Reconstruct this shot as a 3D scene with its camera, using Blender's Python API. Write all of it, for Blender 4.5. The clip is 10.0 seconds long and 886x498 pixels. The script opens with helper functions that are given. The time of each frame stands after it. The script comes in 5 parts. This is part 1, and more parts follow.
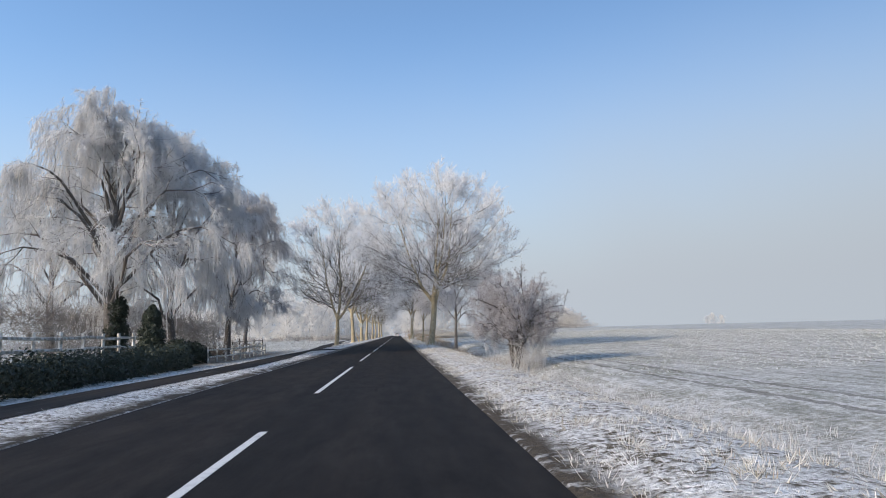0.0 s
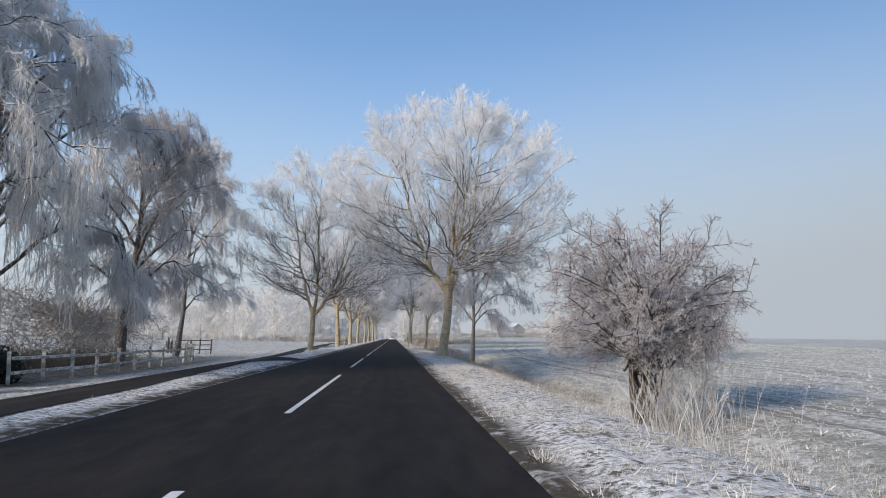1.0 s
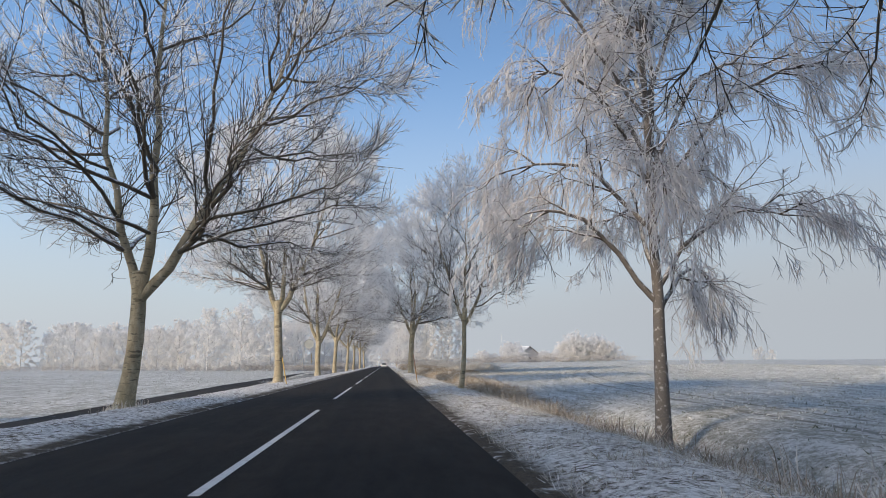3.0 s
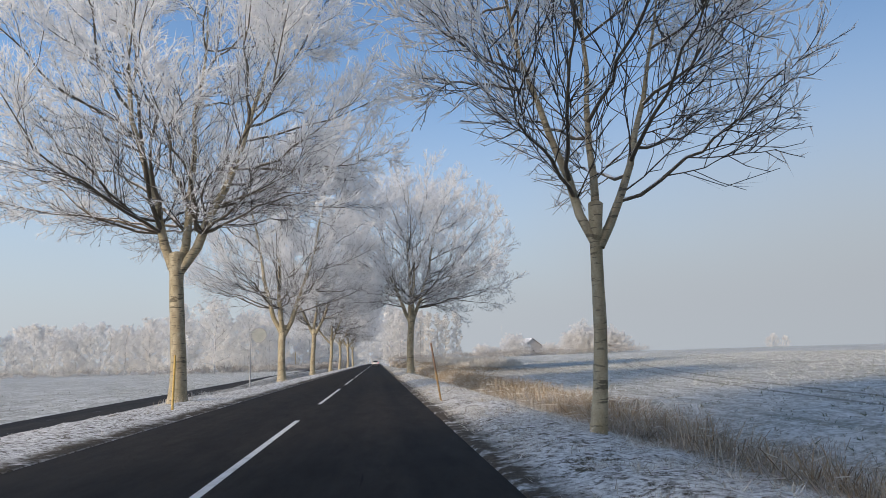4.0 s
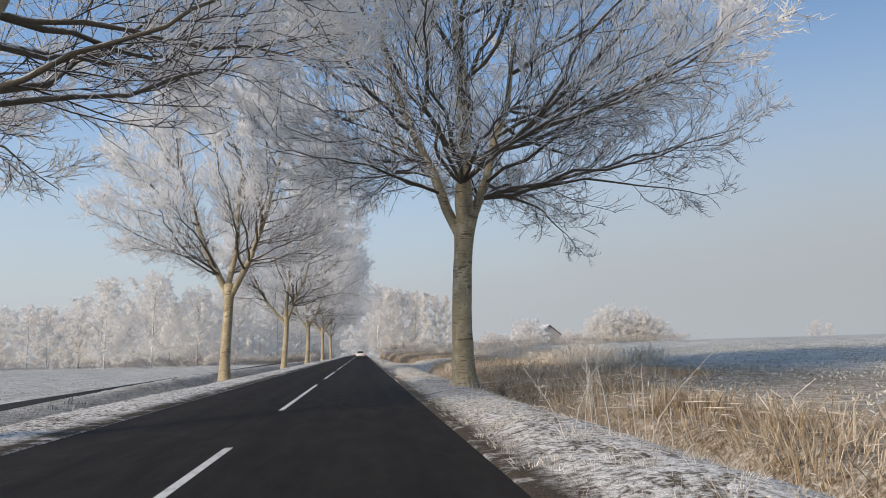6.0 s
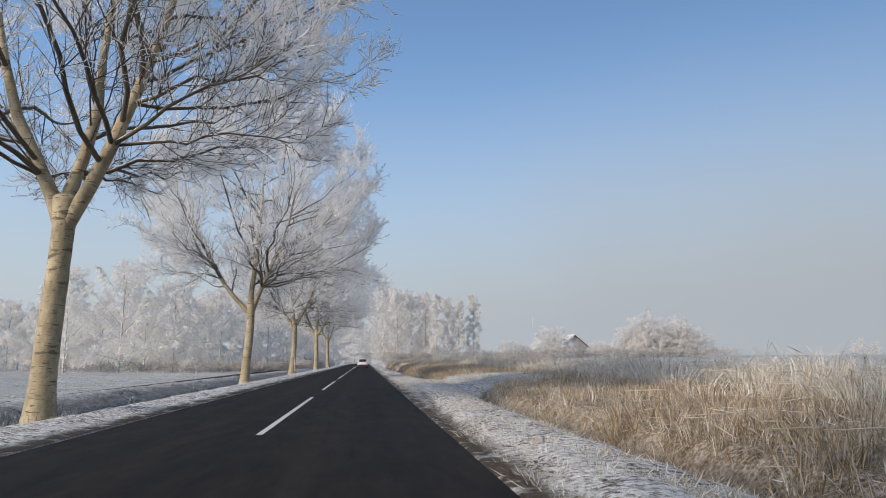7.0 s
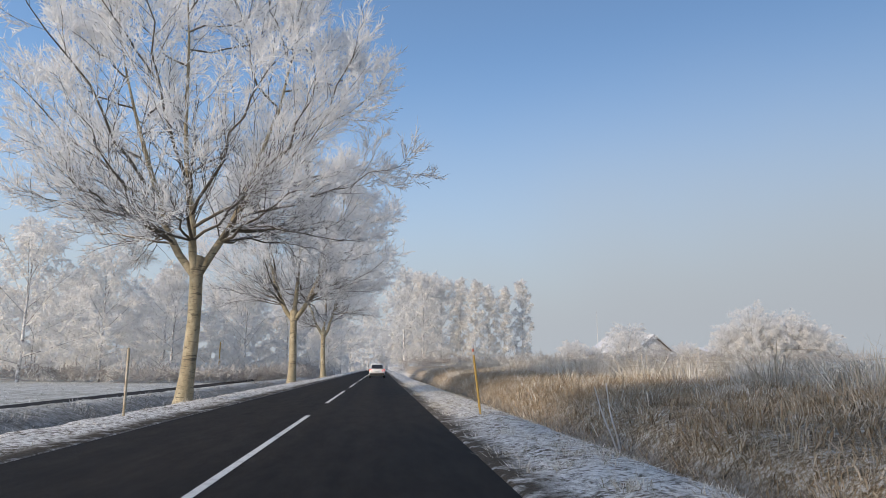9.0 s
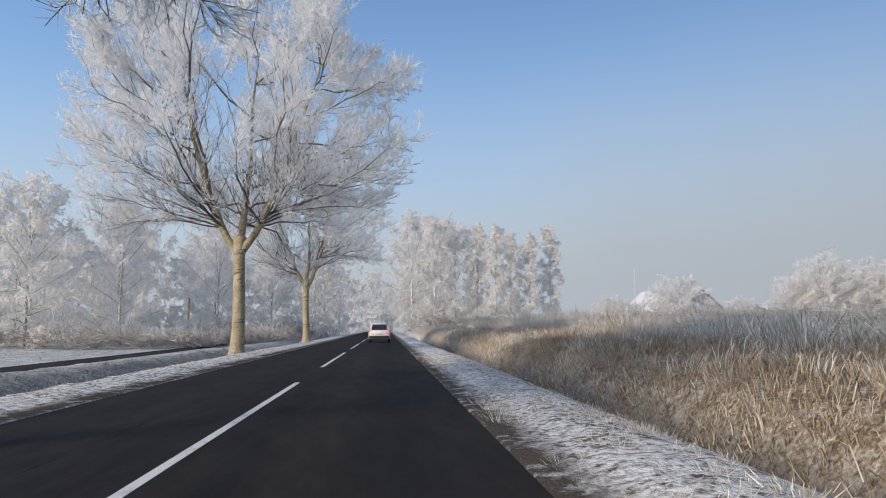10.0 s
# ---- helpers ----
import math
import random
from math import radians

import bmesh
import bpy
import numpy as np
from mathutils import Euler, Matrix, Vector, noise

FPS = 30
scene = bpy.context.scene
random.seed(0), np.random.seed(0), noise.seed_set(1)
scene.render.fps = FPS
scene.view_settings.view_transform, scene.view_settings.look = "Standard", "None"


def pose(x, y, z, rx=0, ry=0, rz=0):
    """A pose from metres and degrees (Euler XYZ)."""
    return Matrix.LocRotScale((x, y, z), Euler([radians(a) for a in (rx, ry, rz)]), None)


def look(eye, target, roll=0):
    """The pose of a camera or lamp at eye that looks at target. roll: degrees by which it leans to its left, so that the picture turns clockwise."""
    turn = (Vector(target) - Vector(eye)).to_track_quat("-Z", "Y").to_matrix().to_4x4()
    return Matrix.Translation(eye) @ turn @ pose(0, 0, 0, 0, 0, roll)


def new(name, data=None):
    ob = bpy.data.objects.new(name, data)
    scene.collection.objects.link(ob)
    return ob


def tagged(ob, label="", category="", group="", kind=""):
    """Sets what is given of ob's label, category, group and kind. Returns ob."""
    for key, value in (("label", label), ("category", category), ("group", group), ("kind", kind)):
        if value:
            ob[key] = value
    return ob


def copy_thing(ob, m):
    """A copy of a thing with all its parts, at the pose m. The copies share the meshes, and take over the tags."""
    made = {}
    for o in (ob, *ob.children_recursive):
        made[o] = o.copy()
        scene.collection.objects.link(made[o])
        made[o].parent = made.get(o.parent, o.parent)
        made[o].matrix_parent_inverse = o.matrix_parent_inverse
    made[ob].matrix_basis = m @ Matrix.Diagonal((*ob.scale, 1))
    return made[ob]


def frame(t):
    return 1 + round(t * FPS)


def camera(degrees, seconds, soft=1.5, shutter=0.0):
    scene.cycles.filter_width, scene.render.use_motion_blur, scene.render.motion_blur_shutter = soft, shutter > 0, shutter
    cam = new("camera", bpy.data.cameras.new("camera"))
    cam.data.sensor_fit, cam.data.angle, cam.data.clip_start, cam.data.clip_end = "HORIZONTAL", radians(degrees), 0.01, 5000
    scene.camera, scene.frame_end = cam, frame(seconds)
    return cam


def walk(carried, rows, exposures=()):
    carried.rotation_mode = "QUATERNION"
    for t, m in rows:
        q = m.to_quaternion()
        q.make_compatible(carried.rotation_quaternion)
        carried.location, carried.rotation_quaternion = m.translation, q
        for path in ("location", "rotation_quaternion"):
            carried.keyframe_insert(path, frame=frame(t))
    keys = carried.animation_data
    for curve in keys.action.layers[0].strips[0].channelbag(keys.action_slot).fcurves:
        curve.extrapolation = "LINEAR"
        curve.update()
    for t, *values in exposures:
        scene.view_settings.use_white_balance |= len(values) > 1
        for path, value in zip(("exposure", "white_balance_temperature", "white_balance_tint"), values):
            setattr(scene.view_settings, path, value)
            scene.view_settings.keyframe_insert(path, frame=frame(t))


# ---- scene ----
# camera: seconds, x, y, z, tilt, roll, yaw
PATH = [
    (0.0, 1.964, 11.671, 1.323, 97.268, -1.426, -4.106),
    (0.5, 2.011, 22.379, 1.351, 97.597, 0.686, -4.309),
    (1.0, 1.939, 33.039, 1.380, 97.689, 0.598, -4.229),
    (1.5, 1.818, 43.509, 1.346, 99.306, 1.104, -4.189),
    (2.0, 1.821, 53.944, 1.397, 100.675, 2.338, -4.297),
    (2.5, 1.752, 64.083, 1.369, 100.295, 1.722, -4.567),
    (3.0, 1.895, 74.427, 1.250, 99.941, -0.232, -5.015),
    (3.2, 1.926, 78.599, 1.271, 99.581, -0.868, -5.358),
    (4.3, 1.963, 101.379, 1.350, 99.543, -1.710, -6.003),
    (4.5, 1.985, 105.612, 1.363, 99.150, -1.702, -6.042),
    (5.0, 1.977, 116.253, 1.371, 98.447, -1.852, -6.280),
    (5.5, 1.956, 126.869, 1.325, 99.111, -2.195, -6.833),
    (6.0, 1.925, 137.488, 1.274, 98.754, -1.607, -7.211),
    (6.2, 1.901, 141.777, 1.258, 98.836, -1.451, -7.402),
    (7.3, 1.864, 165.527, 1.314, 99.771, 0.186, -6.435),
    (7.5, 1.851, 169.780, 1.343, 99.535, 0.345, -6.316),
    (8.0, 1.912, 180.332, 1.378, 99.497, 0.671, -6.090),
    (8.5, 1.953, 190.808, 1.405, 99.490, 1.042, -5.659),
    (9.0, 1.932, 201.292, 1.276, 100.190, 0.144, -5.366),
    (9.5, 2.065, 211.479, 1.271, 100.237, 0.475, -5.157),
    (10.0, 2.088, 221.575, 1.278, 96.782, -0.151, -5.012),
]
cam = camera(68.1, 10.0, soft=0.7, shutter=0.0)
walk(cam, [(t, pose(x, y, z, rx, 0, rz) @ pose(0, 0, 0, 0, 0, roll)) for t, x, y, z, rx, roll, rz in PATH],
     exposures=[(0.0, 0.0, 6440, 10), (1.5, -0.09, 6500, 10), (2.5, -0.07, 6540, 10), (3.2, -0.07, 6600, 10), (4.5, -0.22, 6560, 10), (6.0, -0.18, 6780, 10), (7.5, -0.22, 6520, 10), (9.0, -0.19, 6580, 10), (10.0, -0.20, 6480, 10)])


# ---- world and sun: low winter sun from behind and left, haze along the horizon ----
SUN_FROM = Vector((-0.78, -0.625, 0.43)).normalized()
world = bpy.data.worlds.new("winter_sky")
scene.world = world
world.use_nodes = True
wn, wl = world.node_tree.nodes, world.node_tree.links
wn.clear()
sky = wn.new("ShaderNodeTexSky")
sky.sky_type = "NISHITA"
sky.sun_disc = False
sky.sun_elevation = math.asin(SUN_FROM.z)
sky.sun_rotation = math.atan2(SUN_FROM.x, SUN_FROM.y)
sky.air_density, sky.dust_density, sky.ozone_density = 1.15, 0.4, 4.2
bg_sky = wn.new("ShaderNodeBackground")
wl.new(sky.outputs[0], bg_sky.inputs["Color"])
bg_haze = wn.new("ShaderNodeBackground")
bg_haze.inputs["Color"].default_value = (0.755, 0.825, 0.91, 1)
wco = wn.new("ShaderNodeTexCoord")
wsep = wn.new("ShaderNodeSeparateXYZ")
wl.new(wco.outputs["Generated"], wsep.inputs[0])
wnoise = wn.new("ShaderNodeTexNoise")
wnoise.inputs["Scale"].default_value = 2.2
wnoise.inputs["Detail"].default_value = 3.0
wl.new(wco.outputs["Generated"], wnoise.inputs["Vector"])


def wmath(op, a, b):
    n = wn.new("ShaderNodeMath")
    n.operation = op
    for k, v in enumerate((a, b)):
        if isinstance(v, (int, float)):
            n.inputs[k].default_value = v
        else:
            wl.new(v, n.inputs[k])
    return n.outputs[0]


# the mist stands higher over the open field on the right (+x)
wlift = wmath("ADD", wmath("MULTIPLY", wsep.outputs["X"], 0.07), wmath("MULTIPLY", wmath("SUBTRACT", wnoise.outputs[0], 0.5), 0.12))
wheight = wmath("SUBTRACT", wsep.outputs["Z"], wlift)
wmap = wn.new("ShaderNodeMapRange")
wmap.interpolation_type = "SMOOTHSTEP"
wmap.inputs["From Min"].default_value, wmap.inputs["From Max"].default_value = 0.03, 0.46
wmap.inputs["To Min"].default_value, wmap.inputs["To Max"].default_value = 1.0, 0.02
wl.new(wheight, wmap.inputs["Value"])
# sky and lit haze are dimmer opposite the sun
wl.new(wmath("ADD", 0.208, wmath("MULTIPLY", wsep.outputs["X"], -0.085)), bg_sky.inputs["Strength"])
wl.new(wmath("ADD", 0.70, wmath("MULTIPLY", wsep.outputs["X"], -0.10)), bg_haze.inputs["Strength"])
wmix = wn.new("ShaderNodeMixShader")
wl.new(wmap.outputs[0], wmix.inputs[0])
wl.new(bg_sky.outputs[0], wmix.inputs[1])
wl.new(bg_haze.outputs[0], wmix.inputs[2])
wout = wn.new("ShaderNodeOutputWorld")
wl.new(wmix.outputs[0], wout.inputs["Surface"])

sun = new("sun", bpy.data.lights.new("sun", "SUN"))
sun.data.energy, sun.data.angle, sun.data.color = 4.1, radians(9.0), (1.0, 0.835, 0.64)
sun.matrix_world = look((0, 0, 60), Vector((0, 0, 60)) - SUN_FROM)


# ---- materials ----
def material(name, rough=0.8, metal=0.0):
    m = bpy.data.materials.new(name)
    m.use_nodes = True
    b = m.node_tree.nodes["Principled BSDF"]
    b.inputs["Roughness"].default_value, b.inputs["Metallic"].default_value = rough, metal
    return m, m.node_tree.nodes, m.node_tree.links, b


def coords(n, l, kind="Object", scale=(1, 1, 1)):
    c = n.new("ShaderNodeTexCoord")
    p = n.new("ShaderNodeMapping")
    p.inputs["Scale"].default_value = scale
    l.new(c.outputs[kind], p.inputs["Vector"])
    return p.outputs[0]


def noise_tex(n, l, vec, scale, detail=4.0, rough=0.55):
    t = n.new("ShaderNodeTexNoise")
    t.inputs["Scale"].default_value, t.inputs["Detail"].default_value, t.inputs["Roughness"].default_value = scale, detail, rough
    l.new(vec, t.inputs["Vector"])
    return t.outputs[0]


def ramp(n, l, fac, *stops):
    r = n.new("ShaderNodeValToRGB")
    e = r.color_ramp.elements
    while len(e) < len(stops):
        e.new(0.5)
    for k, (at, col) in enumerate(stops):
        e[k].position = at
        e[k].color = (*col, 1) if len(col) == 3 else col
    l.new(fac, r.inputs[0])
    return r.outputs[0]


def mix(n, l, fac, a, b, kind="MIX"):
    x = n.new("ShaderNodeMix")
    x.data_type, x.blend_type = "RGBA", kind
    for socket, v in ((x.inputs[0], fac), (x.inputs[6], a), (x.inputs[7], b)):
        if isinstance(v, (int, float)):
            socket.default_value = v
        elif isinstance(v, tuple):
            socket.default_value = (*v, 1)
        else:
            l.new(v, socket)
    return x.outputs[2]


def bump(n, l, b, height, strength=0.4, dist=0.02):
    k = n.new("ShaderNodeBump")
    k.inputs["Strength"].default_value, k.inputs["Distance"].default_value = strength, dist
    l.new(height, k.inputs["Height"])
    l.new(k.outputs[0], b.inputs["Normal"])


def two_tone(name, dark, light, scale, rough=0.85, stops=(0.4, 0.62), fine=30.0, relief=0.3, dist=0.01, stretch=(1, 1, 1)):
    """A surface that varies between two colours at a coarse scale and carries a fine grain."""
    m, n, l, b = material(name, rough)
    v = coords(n, l, scale=stretch)
    big, small = noise_tex(n, l, v, scale, 5), noise_tex(n, l, v, fine, 3)
    c = ramp(n, l, big, (stops[0], dark), (stops[1], light))
    c = mix(n, l, 0.35, c, ramp(n, l, small, (0.3, tuple(0.6 * q for q in dark)), (0.7, light)))
    l.new(c, b.inputs["Base Color"])
    bump(n, l, b, small, relief, dist)
    return m


def crystal(name, dark, light, scale, share=0.45, stops=(0.36, 0.62), fine=18.0):
    """Rime crystals on twigs: pale, rough, and part of the light passes through."""
    m, n, l, b = material(name, 0.75)
    v = coords(n, l)
    g = n.new("ShaderNodeNewGeometry")
    c = ramp(n, l, noise_tex(n, l, v, scale, 4), (stops[0], dark), (stops[1], light))
    c = mix(n, l, 0.3, c, ramp(n, l, noise_tex(n, l, v, fine, 3), (0.3, tuple(0.7 * q for q in dark)), (0.7, light)))
    c = mix(n, l, 0.35, c, ramp(n, l, g.outputs["Random Per Island"], (0.0, dark), (1.0, light)))
    l.new(c, b.inputs["Base Color"])
    t = n.new("ShaderNodeBsdfTranslucent")
    l.new(c, t.inputs["Color"])
    x = n.new("ShaderNodeMixShader")
    x.inputs[0].default_value = share
    l.new(b.outputs[0], x.inputs[1])
    l.new(t.outputs[0], x.inputs[2])
    l.new(x.outputs[0], n["Material Output"].inputs["Surface"])
    return m


def grassy(name, dark, mid, pale, scale=1.2):
    """Dry blades, each of its own tone, some of them white with rime."""
    m, n, l, b = material(name, 0.85)
    v = coords(n, l)
    g = n.new("ShaderNodeNewGeometry")
    each = ramp(n, l, g.outputs["Random Per Island"], (0.0, dark), (0.42, mid), (0.85, pale))
    c = mix(n, l, 0.5, each, ramp(n, l, noise_tex(n, l, v, scale, 5, 0.6), (0.34, dark), (0.50, mid), (0.66, pale)))
    l.new(c, b.inputs["Base Color"])
    return m


def frosted(name, wood, frost, amount=0.5, scale=6.0, rough=0.8):
    """Bark or wood that carries rime on its upper side."""
    m, n, l, b = material(name, rough)
    v = coords(n, l)
    g = n.new("ShaderNodeNewGeometry")
    s = n.new("ShaderNodeSeparateXYZ")
    l.new(g.outputs["Normal"], s.inputs[0])
    add = n.new("ShaderNodeMath")
    add.operation = "MULTIPLY_ADD"
    l.new(s.outputs["Z"], add.inputs[0])
    add.inputs[1].default_value = 0.35
    l.new(noise_tex(n, l, v, scale, 4), add.inputs[2])
    f = ramp(n, l, add.outputs[0], (max(0.02, 0.85 - amount), (0, 0, 0)), (min(0.98, 1.05 - amount), (1, 1, 1)))
    grain = noise_tex(n, l, v, scale * 6, 3)
    c = mix(n, l, f, ramp(n, l, grain, (0.3, tuple(0.65 * q for q in wood)), (0.7, wood)), frost)
    l.new(c, b.inputs["Base Color"])
    bump(n, l, b, grain, 0.35, 0.01)
    return m


def bark_material(name, base, pale):
    """Pale bark, mottled and stained, with short dark dashes, a few broad lens-shaped scars and olive algae."""
    m, n, l, b = material(name, 0.8)
    v = coords(n, l)
    c = ramp(n, l, noise_tex(n, l, coords(n, l, scale=(1, 1, 0.6)), 1.6, 6, 0.65), (0.34, base), (0.60, pale))
    blotch = ramp(n, l, noise_tex(n, l, coords(n, l, scale=(1, 1, 0.5)), 6.5, 4, 0.6), (0.44, (0, 0, 0)), (0.62, (0.6, 0.6, 0.6)))
    c = mix(n, l, blotch, c, tuple(0.62 * q for q in base))
    dash = ramp(n, l, noise_tex(n, l, coords(n, l, scale=(2.2, 2.2, 15.0)), 1.7, 3, 0.5), (0.362, (1, 1, 1)), (0.385, (0, 0, 0)))
    c = mix(n, l, dash, c, (0.06, 0.05, 0.036))
    scar = ramp(n, l, noise_tex(n, l, coords(n, l, scale=(1.4, 1.4, 7.0)), 1.25, 4, 0.6), (0.375, (1, 1, 1)), (0.400, (0, 0, 0)))
    c = mix(n, l, scar, c, (0.030, 0.024, 0.017))
    moss = ramp(n, l, noise_tex(n, l, coords(n, l, scale=(1, 1, 0.35)), 2.4, 4), (0.48, (0, 0, 0)), (0.66, (0.6, 0.6, 0.6)))
    c = mix(n, l, moss, c, (0.14, 0.125, 0.055))
    grain = noise_tex(n, l, v, 38, 4)
    c = mix(n, l, 0.30, c, ramp(n, l, grain, (0.3, base), (0.7, pale)))
    l.new(c, b.inputs["Base Color"])
    bump(n, l, b, mix(n, l, 0.5, grain, mix(n, l, 0.5, dash, scar)), 0.6, 0.015)
    return m


M = {}
M["bark"] = bark_material("pale_ringed_bark", (0.27, 0.215, 0.130), (0.55, 0.475, 0.335))
M["twig_bark"] = frosted("twig_bark", (0.075, 0.060, 0.048), (0.72, 0.71, 0.71), 0.24, 9)
M["limb"] = frosted("limb_bark", (0.15, 0.125, 0.092), (0.80, 0.80, 0.82), 0.25, 5)
M["branch"] = frosted("branch_bark", (0.085, 0.068, 0.052), (0.80, 0.79, 0.80), 0.25, 7)
M["twig"] = crystal("rime_on_twigs", (0.86, 0.85, 0.84), (0.97, 0.965, 0.96), 3.0, 0.5)
M["rime"] = crystal("heavy_rime", (0.70, 0.69, 0.685), (0.93, 0.925, 0.915), 1.2, 0.5)
# two greyer copies of heavy_rime, with the birches' shaded side in the colour
M["grey_rime"] = crystal("shaded_grey_rime", (0.42, 0.415, 0.42), (0.76, 0.75, 0.76), 1.4, 0.45)
M["pale_rime"] = crystal("shaded_pale_rime", (0.64, 0.63, 0.64), (0.88, 0.87, 0.88), 1.4, 0.5)
# rime on the far trees is paled further, in place of mist before them
M["far_rime"] = crystal("haze_paled_far_rime", (0.86, 0.84, 0.81), (0.96, 0.94, 0.91), 0.5, 0.6, fine=3.0)
M["birch_bark"] = frosted("birch_bark", (0.145, 0.13, 0.12), (0.58, 0.58, 0.58), 0.27, 9)
# far bark: rimed, and lighter than near bark to stand in for haze
M["far_bark"] = frosted("haze_paled_rimed_bark", (0.30, 0.27, 0.25), (0.74, 0.73, 0.72), 0.48, 3)


def asphalt(name, tone, frost):
    """Worn asphalt: wheel tracks along it, grit, a breath of frost in patches."""
    m, n, l, b = material(name, 0.85)
    v = coords(n, l)
    tracks = ramp(n, l, noise_tex(n, l, coords(n, l, scale=(1.0, 0.012, 1.0)), 1.1, 3), (0.36, tuple(0.62 * q for q in tone)), (0.66, (1.65 * tone[0], 1.50 * tone[1], 1.3 * tone[2])))
    grit = noise_tex(n, l, v, 55, 3, 0.7)
    c = mix(n, l, 0.45, tracks, ramp(n, l, grit, (0.3, tuple(0.5 * q for q in tone)), (0.72, tuple(1.7 * q for q in tone))))
    worn = ramp(n, l, noise_tex(n, l, coords(n, l, scale=(1.0, 0.22, 1.0)), 3.0, 6, 0.7), (0.34, (0.62, 0.62, 0.62)), (0.66, (1.35, 1.33, 1.30)))
    c = mix(n, l, 1.0, c, worn, "MULTIPLY")
    seams = ramp(n, l, noise_tex(n, l, coords(n, l, scale=(1.0, 0.08, 1.0)), 1.6, 6, 0.7), (0.325, (1, 1, 1)), (0.340, (0, 0, 0)))
    c = mix(n, l, seams, c, tuple(0.4 * q for q in tone))
    white = ramp(n, l, noise_tex(n, l, coords(n, l, scale=(1.0, 0.3, 1.0)), 1.3, 6, 0.65), (0.62 - frost, (0, 0, 0)), (0.80 - frost * 0.5, (0.55, 0.55, 0.55)))
    c = mix(n, l, white, c, (0.6, 0.62, 0.66))
    l.new(c, b.inputs["Base Color"])
    b.inputs["Specular IOR Level"].default_value = 0.12
    bump(n, l, b, grit, 0.5, 0.006)
    return m


M["asphalt"] = asphalt("dark_asphalt", (0.0185, 0.0170, 0.0165), -0.14)
M["path"] = asphalt("path_asphalt", (0.026, 0.024, 0.023), -0.03)
M["paint"] = two_tone("worn_road_paint", (0.45, 0.45, 0.44), (0.78, 0.78, 0.76), 5, 0.7, (0.3, 0.5), 60, 0.3, 0.003)


def ground_material():
    """Snow and rime over short grass near the road, a frosted winter crop on the fields."""
    m, n, l, b = material("frosted_ground", 0.88)
    v = coords(n, l)
    s = n.new("ShaderNodeSeparateXYZ")
    l.new(v, s.inputs[0])
    ab = n.new("ShaderNodeMath")
    ab.operation = "ABSOLUTE"
    l.new(s.outputs["X"], ab.inputs[0])
    mr = n.new("ShaderNodeMapRange")
    mr.inputs["From Min"].default_value, mr.inputs["From Max"].default_value = 5.0, 11.0
    l.new(ab.outputs[0], mr.inputs["Value"])
    clump, mid, fine = noise_tex(n, l, v, 0.8, 5, 0.6), noise_tex(n, l, v, 3.2, 5, 0.65), noise_tex(n, l, v, 16, 4, 0.7)
    tuft = noise_tex(n, l, v, 9.5, 4, 0.65)
    soil = ramp(n, l, fine, (0.3, (0.040, 0.031, 0.020)), (0.55, (0.13, 0.10, 0.058)), (0.8, (0.27, 0.22, 0.14)))
    cover = mix(n, l, 0.42, mix(n, l, 0.5, clump, mid), tuft)
    cover = mix(n, l, 0.30, cover, fine)
    snow = ramp(n, l, cover, (0.425, (0, 0, 0)), (0.495, (1, 1, 1)))
    verge = mix(n, l, snow, soil, ramp(n, l, tuft, (0.36, (0.34, 0.325, 0.295)), (0.58, (0.84, 0.825, 0.80))))
    rows = noise_tex(n, l, coords(n, l, scale=(1.0, 0.10, 1.0)), 2.2, 3)
    wave = noise_tex(n, l, coords(n, l, scale=(1.0, 0.45, 1.0)), 0.75, 6, 0.7)
    speck = mix(n, l, 0.22, mix(n, l, 0.5, tuft, mid), wave)
    crop = ramp(n, l, mix(n, l, 0.20, speck, rows), (0.39, (0.085, 0.088, 0.055)), (0.475, (0.30, 0.295, 0.25)), (0.56, (0.74, 0.735, 0.715)))
    wide = ramp(n, l, noise_tex(n, l, v, 0.05, 3), (0.35, (0.44, 0.43, 0.37)), (0.65, (0.72, 0.70, 0.66)))
    field = mix(n, l, 0.25, crop, wide)
    c = mix(n, l, mr.outputs[0], verge, field)

    ease = n.new("ShaderNodeMapRange")
    ease.inputs["From Min"].default_value, ease.inputs["From Max"].default_value = 165.0, 240.0
    ease.inputs["To Min"].default_value, ease.inputs["To Max"].default_value = 0.15, 0.40
    l.new(s.outputs["Y"], ease.inputs["Value"])
    beside = n.new("ShaderNodeMath")
    beside.operation = "ADD"
    l.new(s.outputs["X"], beside.inputs[0])
    l.new(ease.outputs[0], beside.inputs[1])
    # the ditch swings out round the field crossing
    out_, back = n.new("ShaderNodeMapRange"), n.new("ShaderNodeMapRange")
    out_.inputs["From Min"].default_value, out_.inputs["From Max"].default_value = 182.0, 190.0
    back.inputs["From Min"].default_value, back.inputs["From Max"].default_value = 202.0, 196.0
    swing = n.new("ShaderNodeMath")
    swing.operation = "MULTIPLY"
    for socket, q in zip(swing.inputs, (out_, back)):
        l.new(s.outputs["Y"], q.inputs["Value"])
        l.new(q.outputs[0], socket)
    shifted = n.new("ShaderNodeMath")
    shifted.operation = "MULTIPLY_ADD"
    l.new(swing.outputs[0], shifted.inputs[0])
    shifted.inputs[1].default_value = -0.8
    l.new(beside.outputs[0], shifted.inputs[2])
    beside = shifted
    along_ditch = {"X": s.outputs["X"], "Y": s.outputs["Y"], "ditch": beside.outputs[0]}

